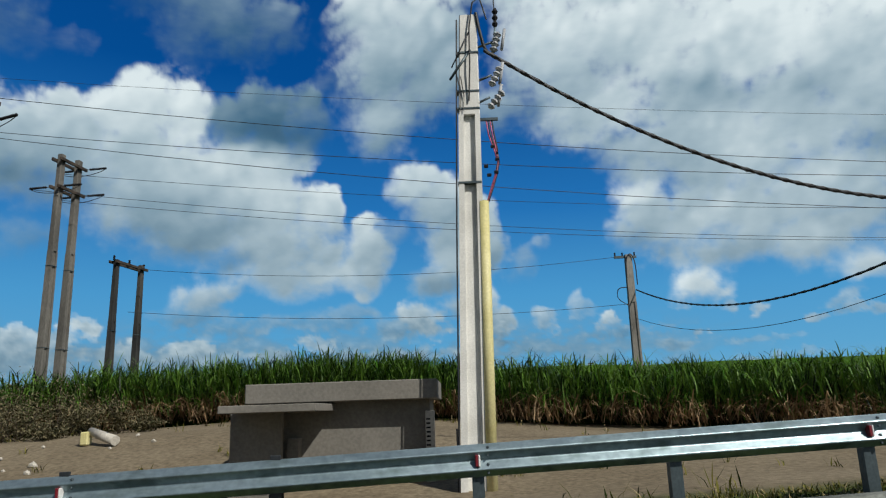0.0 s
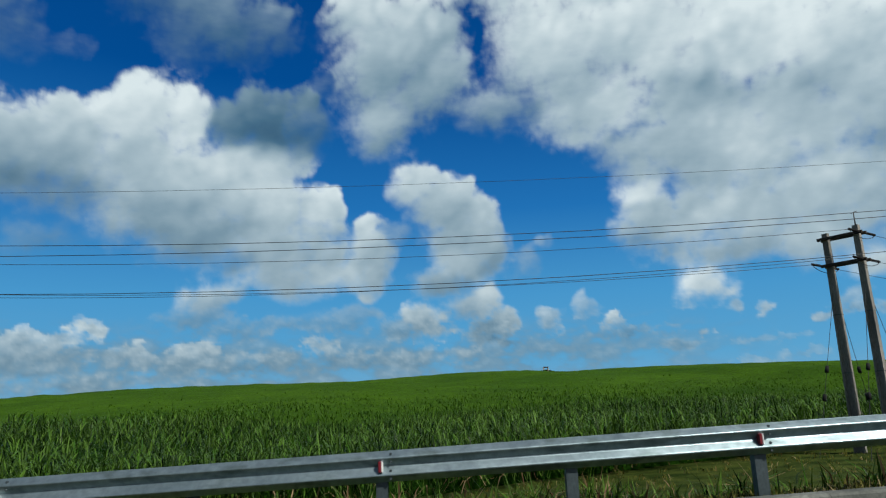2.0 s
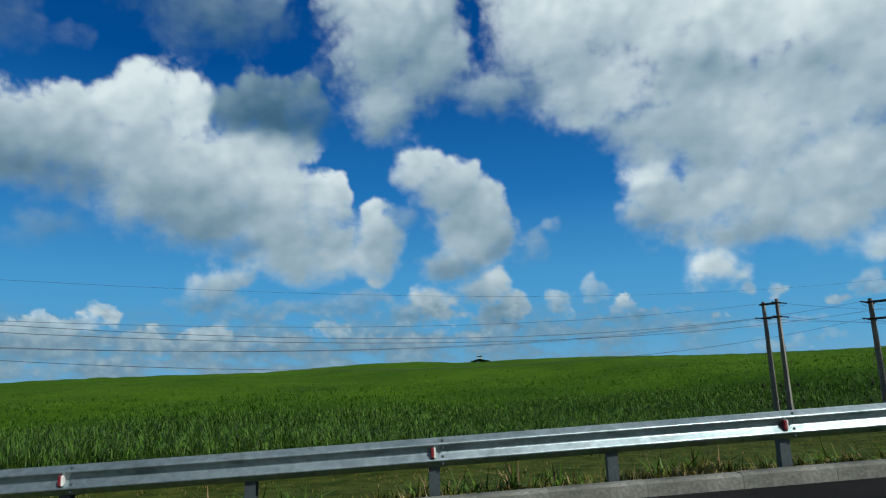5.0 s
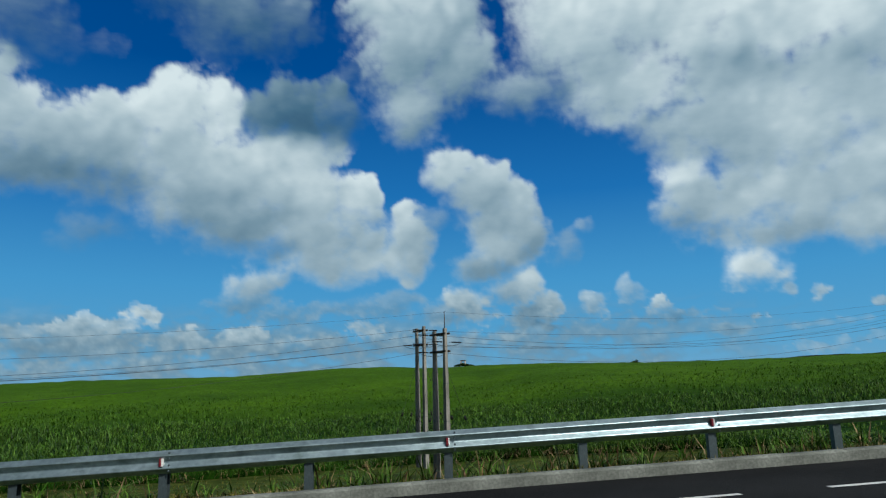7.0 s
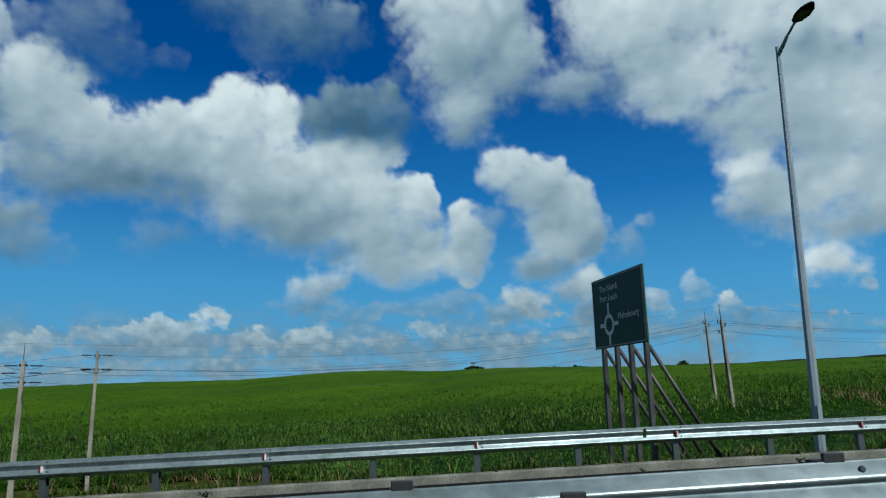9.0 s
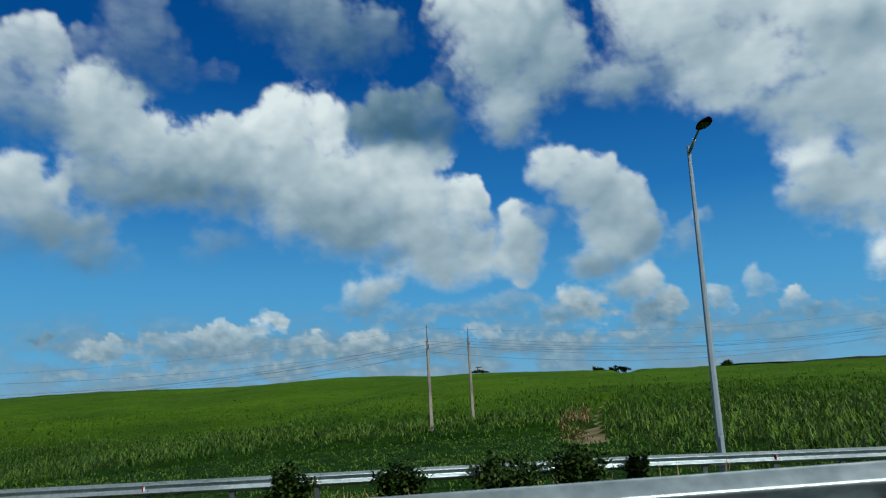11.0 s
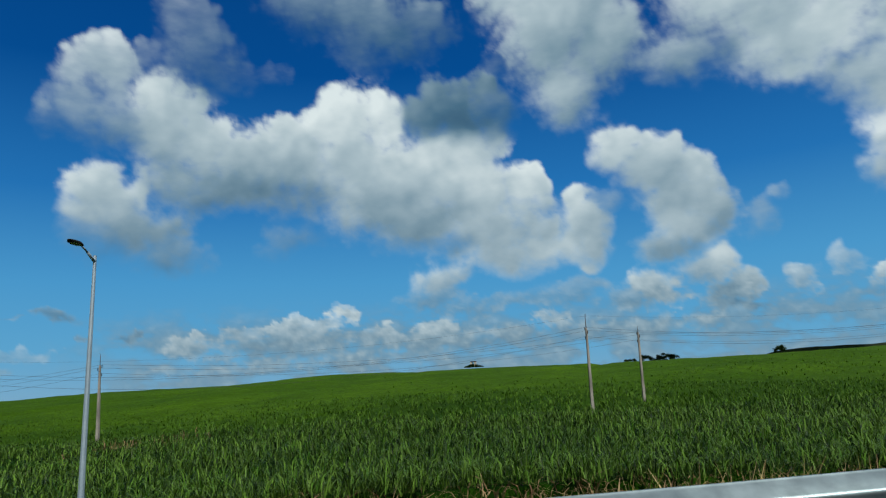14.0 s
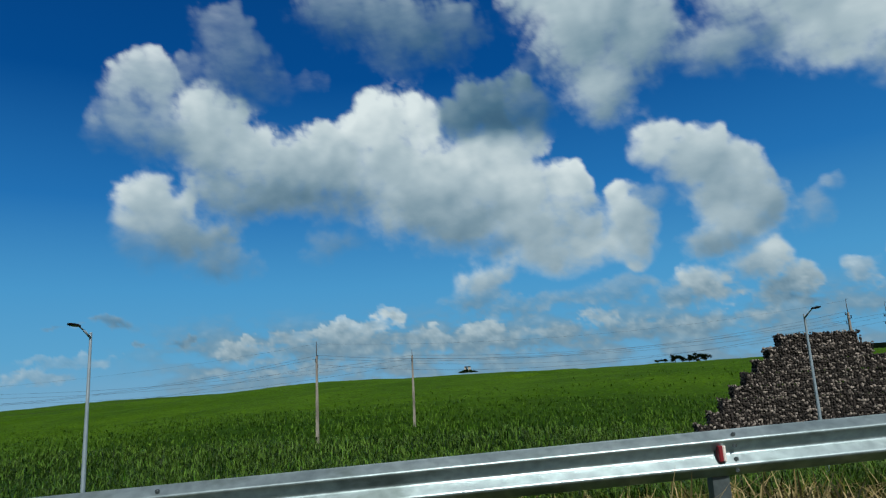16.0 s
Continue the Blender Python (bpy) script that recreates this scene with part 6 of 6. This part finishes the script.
def sky_material():
    m = bpy.data.materials.new("sky and clouds")
    m.use_nodes = True
    n, l = m.node_tree.nodes, m.node_tree.links
    n.clear()
    at = {}
    for k in ("cover", "lit", "height"):
        at[k] = n.new("ShaderNodeAttribute")
        at[k].attribute_name = k
    tc = n.new("ShaderNodeTexCoord")
    fine = n.new("ShaderNodeTexNoise")
    fine.inputs["Scale"].default_value = 0.022
    fine.inputs["Detail"].default_value = 5
    l.new(tc.outputs["Object"], fine.inputs["Vector"])

    def math_node(op, a, b):
        q = n.new("ShaderNodeMath")
        q.operation = op
        for k, x in enumerate((a, b)):
            if isinstance(x, float):
                q.inputs[k].default_value = x
            else:
                l.new(x, q.inputs[k])
        return q.outputs[0]

    dev = math_node("SUBTRACT", fine.outputs["Fac"], 0.5)
    edge = math_node("ADD", at["cover"].outputs["Fac"], math_node("MULTIPLY", dev, 0.24))
    sm = n.new("ShaderNodeMapRange")
    sm.interpolation_type = "SMOOTHSTEP"
    sm.inputs["From Min"].default_value, sm.inputs["From Max"].default_value = 0.02, 0.98
    l.new(edge, sm.inputs["Value"])
    mask = math_node("MULTIPLY", sm.outputs[0], math_node("MINIMUM", math_node("MULTIPLY", at["cover"].outputs["Fac"], 8.0), 1.0))
    light = math_node("ADD", at["lit"].outputs["Fac"], math_node("MULTIPLY", dev, 0.09))
    blue_h = n.new("ShaderNodeMapRange")
    blue_h.inputs["From Min"].default_value, blue_h.inputs["From Max"].default_value = -3.0, 40.0
    l.new(at["height"].outputs["Fac"], blue_h.inputs["Value"])
    blue = ramp(n, [(0.0, (84, 134, 172)), (0.068, (96, 150, 190)), (0.073, (124, 168, 198)), (0.16, (94, 163, 206)), (0.28, (76, 151, 203)), (0.45, (38, 113, 180)), (0.68, (8, 75, 144)), (1.0, (4, 58, 120))])
    l.new(blue_h.outputs[0], blue.inputs[0])
    grey = ramp(n, [(0.0, (38, 74, 104)), (0.25, (76, 111, 135)), (0.5, (124, 150, 166)), (0.75, (172, 190, 199)), (1.0, (221, 231, 233))])
    l.new(light, grey.inputs[0])
    mx = n.new("ShaderNodeMix")
    mx.data_type = "RGBA"
    l.new(mask, mx.inputs[0])
    l.new(blue.outputs[0], mx.inputs[6])
    l.new(grey.outputs[0], mx.inputs[7])
    em = n.new("ShaderNodeEmission")
    l.new(mx.outputs[2], em.inputs["Color"])
    out = n.new("ShaderNodeOutputMaterial")
    l.new(em.outputs[0], out.inputs["Surface"])
    return m


build_sky()


# ---- gabion wall: wire baskets of dark stone, stepped at both ends ----
def rock_mesh(seed):
    rng = random.Random(seed)
    bm = bmesh.new()
    bmesh.ops.create_icosphere(bm, subdivisions=1, radius=0.5)
    for v in bm.verts:
        v.co *= rng.uniform(0.75, 1.15)
        v.co.x *= 1.15
        v.co.z *= 0.85
    return np.array([v.co[:] for v in bm.verts]), [[v.index for v in f.verts] for f in bm.faces]


def gabion_wall():
    p0, p1 = Vector((275.1, 128.6, 0)), Vector((281.7, 131.0, 0))
    u = (p1 - p0).normalized()
    n = Vector((u.y, -u.x, 0))
    ang = math.degrees(math.atan2(u.y, u.x))
    base = 7.2
    top = thing("gabion_wall", Matrix.Translation((p0.x, p0.y, base)) @ pose(0, 0, 0, 0, 0, ang), "stepped gabion wall of dark stones in wire baskets", "stone wall")
    shapes = [rock_mesh(k) for k in range(6)]
    rng = np.random.RandomState(9)
    courses = 9
    for c in range(courses):
        x0 = -7.4 + 8.5 * c / (courses - 1)
        x1 = 6.9 + 9.5 * (1 - c / (courses - 1)) ** 1.2
        y0 = -1.6 + 1.6 * c / (courses - 1)
        z0, z1 = c * 0.97, c * 0.97 + 0.95
        # core box, coloured dark as the shade behind the outer stones
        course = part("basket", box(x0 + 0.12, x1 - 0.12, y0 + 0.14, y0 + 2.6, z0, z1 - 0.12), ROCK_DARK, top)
        vs, fs, off = [], [], 0
        spots = []
        for gx in np.arange(x0, x1, 0.20):
            for gz in np.arange(z0, z1 - 0.05, 0.17):
                spots.append((gx, y0 + 0.08, gz + 0.1))
            for gy in np.arange(y0 + 0.25, y0 + 0.75, 0.25):
                spots.append((gx, gy, z1 - 0.1))
        for gy in np.arange(y0, y0 + 2.4, 0.26):
            for gz in np.arange(z0, z1, 0.22):
                spots.append((x0 + 0.05, gy, gz + 0.1))
        for sx, sy, sz in spots:
            v, f = shapes[rng.randint(6)]
            a = rng.rand() * 6.283
            sc = rng.uniform(0.15, 0.30)
            ca, sa = math.cos(a), math.sin(a)
            q = v * sc
            q = np.stack([q[:, 0] * ca - q[:, 2] * sa, q[:, 1], q[:, 0] * sa + q[:, 2] * ca], 1) + np.array([sx, sy, sz]) + rng.normal(0, 0.03, 3)
            vs.append(q)
            fs += [[i + off for i in ff] for ff in f]
            off += len(v)
        ob = new("stones", mesh_from("stones", np.concatenate(vs), fs, ROCK))
        ob.parent = course
        ob["kind"] = "stuff"


gabion_wall()


# ---- shrubs and weeds ----
def shrub(name, x, y, w, h, count, seed, label, mat, leaf=0.06, stem_mat=None):
    """Stems from the root and many small leaves in uneven clumps."""
    rng = np.random.RandomState(seed)
    z = float(ground_z(x, y)) - 0.03
    t = thing(name, Matrix.Translation((x, y, z)), label, "shrub", "shrubs")
    bm = bmesh.new()
    tips = []
    for k in range(9):
        a, r = rng.rand() * 6.283, rng.rand() ** 0.7
        tip = Vector((math.cos(a) * w * r * 0.8, math.sin(a) * w * r * 0.8, h * rng.uniform(0.5, 1.0) * (1 - 0.4 * r)))
        add_tube(bm, (0, 0, 0), tip * 0.55 + Vector((0, 0, 0.05)), 0.014, 0.009, 5)
        add_tube(bm, tip * 0.55 + Vector((0, 0, 0.05)), tip, 0.009, 0.004, 5)
        tips.append(tip)
    part("branching_stem", bm, stem_mat or BARK, t)
    n = count
    k = rng.randint(len(tips), size=n)
    tp = np.array([q[:] for q in tips])[k]
    f = rng.uniform(0.35, 1.05, n)[:, None]
    p = tp * f + rng.normal(0, 1, (n, 3)) * np.array([w * 0.16, w * 0.16, h * 0.11])
    p[:, 2] = np.abs(p[:, 2])
    me = blade_mesh("leaves", p[:, 0], p[:, 1], p[:, 2], rng.rand(n) * 6.283, leaf * rng.uniform(0.7, 1.6, n), leaf * rng.uniform(0.5, 0.9, n), rng.uniform(0.4, 0.9, n), rng.uniform(0, 0.6, n), [mat], np.zeros(n, int))
    lv = new("leaves", me)
    lv.parent = t
    return t


rs = random.Random(12)
GREEN_BUSH = "low dark green leafy bush on the bank"
for s, d, w, h in ((206.3, 17.7, 0.35, 1.0), (219.2, 18.9, 1.0, 1.55), (217.7, 18.7, 0.9, 1.35), (220.9, 19.1, 0.5, 1.3), (216.4, 18.5, 0.8, 1.15), (204.7, 17.1, 1.0, 1.2), (202.9, 17.0, 1.1, 1.25), (200.2, 16.9, 0.9, 1.1), (197.5, 16.7, 0.7, 1.0)):
    p = on_road(s, d)
    shrub("bush", p.x, p.y, w, h, 2200, rs.randrange(9999), GREEN_BUSH, SHRUB, 0.10)
for s, d, w, h in ((226.0, 5.2, 0.42, 1.25), (231.6, 5.2, 0.32, 1.4), (233, 5.0, 0.3, 1.6), (236.6, 5.6, 0.45, 0.9), (214, 5.5, 0.45, 0.7), (241.0, 5.5, 0.4, 0.7), (238.6, 5.7, 0.4, 0.5), (235.6, 5.4, 0.35, 1.1)):
    p = on_road(s, d)
    shrub("weed", p.x, p.y, w, h, 380, rs.randrange(9999), "tall dark green weed beside the rail", SHRUB, 0.075)
p = on_road(165.9, 3.9)
shrub("weed", p.x, p.y, 0.17, 0.80, 260, 77, "thin dark weed growing between the two rails", SHRUB, 0.04)
for x, y, w, h in ((-12.4, 18.9, 1.2, 1.2), (-14.0, 20.6, 1.6, 2.2), (-12.2, 20.4, 1.3, 1.8), (-11.2, 20.0, 1.0, 1.1), (-15.2, 21.5, 1.8, 1.9), (-12.9, 22.2, 1.5, 1.7), (-11.0, 21.6, 1.1, 1.4), (-9.6, 20.2, 0.7, 0.6), (-11.2, 18.2, 0.7, 0.5)):
    shrub("dry_bush", x, y, w, h, 1500, rs.randrange(9999), "dry grey-brown scrub beside the clearing", SCRUB, 0.055)
for k in range(22):
    s = 100 + 4.7 * k + rs.uniform(-1.5, 1.5)
    p = on_road(s, kerb_d(s) + rs.uniform(0.05, 0.25))
    shrub("kerb_weed", p.x, p.y, rs.uniform(0.12, 0.3), rs.uniform(0.12, 0.28), 130, rs.randrange(9999), "small dark weed growing over the kerb", SHRUB, 0.05)

# a broken pale post and rubble by the clearing
fallen = thing("broken_post", Matrix.Translation((-8.9, 16.8, float(ground_z(-8.9, 16.8)) + 0.1)), "broken pale concrete post lying on bare earth", "post")
part("shaft", tube((-0.45, 0.2, 0.22), (0.42, -0.3, 0.0), 0.10, 0.12, 9), RENDER_PALE, fallen)
part("stump", box(-0.62, -0.42, 0.0, 0.24, -0.1, 0.22, 0.03), YELLOW, fallen, "pale yellow broken end")
for k in range(11):
    x, y = rs.uniform(-11.0, -7.6), rs.uniform(14.5, 18.0)
    r = rs.uniform(0.04, 0.10)
    v, f = rock_mesh(40 + k % 5)
    ob = new("rubble", mesh_from("rubble", v * r * 2, f, RENDER_PALE))
    ob.location = (x, y, float(ground_z(x, y)) + r * 0.5)
    tagged(ob, "pale broken lump of rubble on bare earth", "rubble", "rubble")


# ---- things on the skyline ----
def far_tree(x, y, z, h, w, seed, label):
    rng = np.random.RandomState(seed)
    t = thing("tree", Matrix.Translation((x, y, z)), label, "tree", "far trees")
    bm = bmesh.new()
    add_tube(bm, (0, 0, -3), (0.1 * w, 0, h * 0.55), w * 0.06, w * 0.03, 7)
    for k in range(4):
        a = rng.rand() * 6.283
        add_tube(bm, (0, 0, h * (0.3 + 0.07 * k)), (math.cos(a) * w * 0.35, math.sin(a) * w * 0.35, h * (0.6 + 0.08 * k)), w * 0.025, w * 0.01, 5)
    part("trunk", bm, BARK, t)
    n = 1100
    cl = rng.normal(0, 1, (9, 3)) * np.array([w * 0.3, w * 0.3, h * 0.2]) + np.array([0, 0, h * 0.45])
    p = cl[rng.randint(9, size=n)] + rng.normal(0, 1, (n, 3)) * np.array([w * 0.13, w * 0.13, h * 0.11])
    me = blade_mesh("crown", p[:, 0], p[:, 1], p[:, 2], rng.rand(n) * 6.283, w * 0.12 * rng.uniform(0.6, 1.4, n), w * 0.09 * rng.uniform(0.6, 1.4, n), rng.uniform(0.2, 0.9, n), rng.uniform(0, 0.5, n), [SHRUB], np.zeros(n, int))
    c = new("crown", me)
    c.parent = t
    return t


TREE = "distant dark tree on the skyline"
far_tree(236.6, 937.8, 36.0, 8.5, 9.0, 1, "lone dark tree on the far skyline")
for k, (dx, h, w) in enumerate(((-22, 3.5, 5), (-14, 4.5, 6), (0, 7.0, 9), (8, 6.0, 8), (17, 6.5, 8), (27, 8.0, 10), (36, 7.0, 9))):
    far_tree(76.3 + dx, 964.9 + 3 * (k % 2), 35.2, h, w, 20 + k, TREE)


def ruin():
    """A broken stone mill stump on a mound, overgrown."""
    x, y, z = 74.8, 436.1, 23.2
    t = thing("ruin", Matrix.Translation((x, y, z)), "small ruined stone building with bushes on the ridge", "ruin")
    part("wall", box(-1.6, -1.0, -1.2, 1.2, 0.2, 3.4, 0.1), RENDER_PALE, t)
    part("wall", box(1.0, 1.6, -1.2, 1.2, 0.2, 3.3, 0.1), RENDER_PALE, t)
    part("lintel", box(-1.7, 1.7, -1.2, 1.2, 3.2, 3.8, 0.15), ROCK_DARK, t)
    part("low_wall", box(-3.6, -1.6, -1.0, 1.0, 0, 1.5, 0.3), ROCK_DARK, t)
    part("low_wall", box(1.6, 3.0, -1.0, 1.0, 0, 1.2, 0.3), ROCK_DARK, t)
    rng = np.random.RandomState(2)
    n = 900
    p = np.stack([rng.uniform(-5.5, 6.5, n), rng.uniform(-1.6, 0.5, n), np.zeros(n)], 1)
    p[:, 2] = rng.rand(n) * np.clip(1.9 - 0.28 * np.abs(p[:, 0] - 0.4), 0.2, 2)
    me = blade_mesh("overgrowth", p[:, 0], p[:, 1], p[:, 2], rng.rand(n) * 6.283, rng.uniform(0.4, 0.9, n), rng.uniform(0.3, 0.6, n), rng.uniform(0.2, 0.9, n), rng.uniform(0, 0.5, n), [SHRUB], np.zeros(n, int))
    o = new("overgrowth", me)
    o.parent = t


ruin()

# a further wooded rise behind the ridge
rise_v, rise_f = [], []
for k in range(60):
    a = radians(-46 + 0.9 * k)
    r = 1250.0
    x, y = 140 - r * math.sin(a), 20 + r * math.cos(a)
    hgt = 24 + 26 * float(smooth(1, -5, math.degrees(a))) + 5 * float(smooth(-5, -24, math.degrees(a))) + 0.7 * math.sin(k * 0.9) + 0.5 * math.sin(k * 2.3)
    rise_v += [(x, y, -30), (x, y, hgt), (x - 200 * math.sin(a), y + 200 * math.cos(a), hgt + 1), (x - 400 * math.sin(a), y + 400 * math.cos(a), -30)]
for k in range(59):
    for j in range(3):
        rise_f.append((4 * k + j, 4 * k + j + 1, 4 * k + j + 5, 4 * k + j + 4))
tagged(new("far_rise", mesh_from("far_rise", rise_v, rise_f, FAR_WOOD)), "distant dark wooded rise along the skyline", "hill", kind="structure")
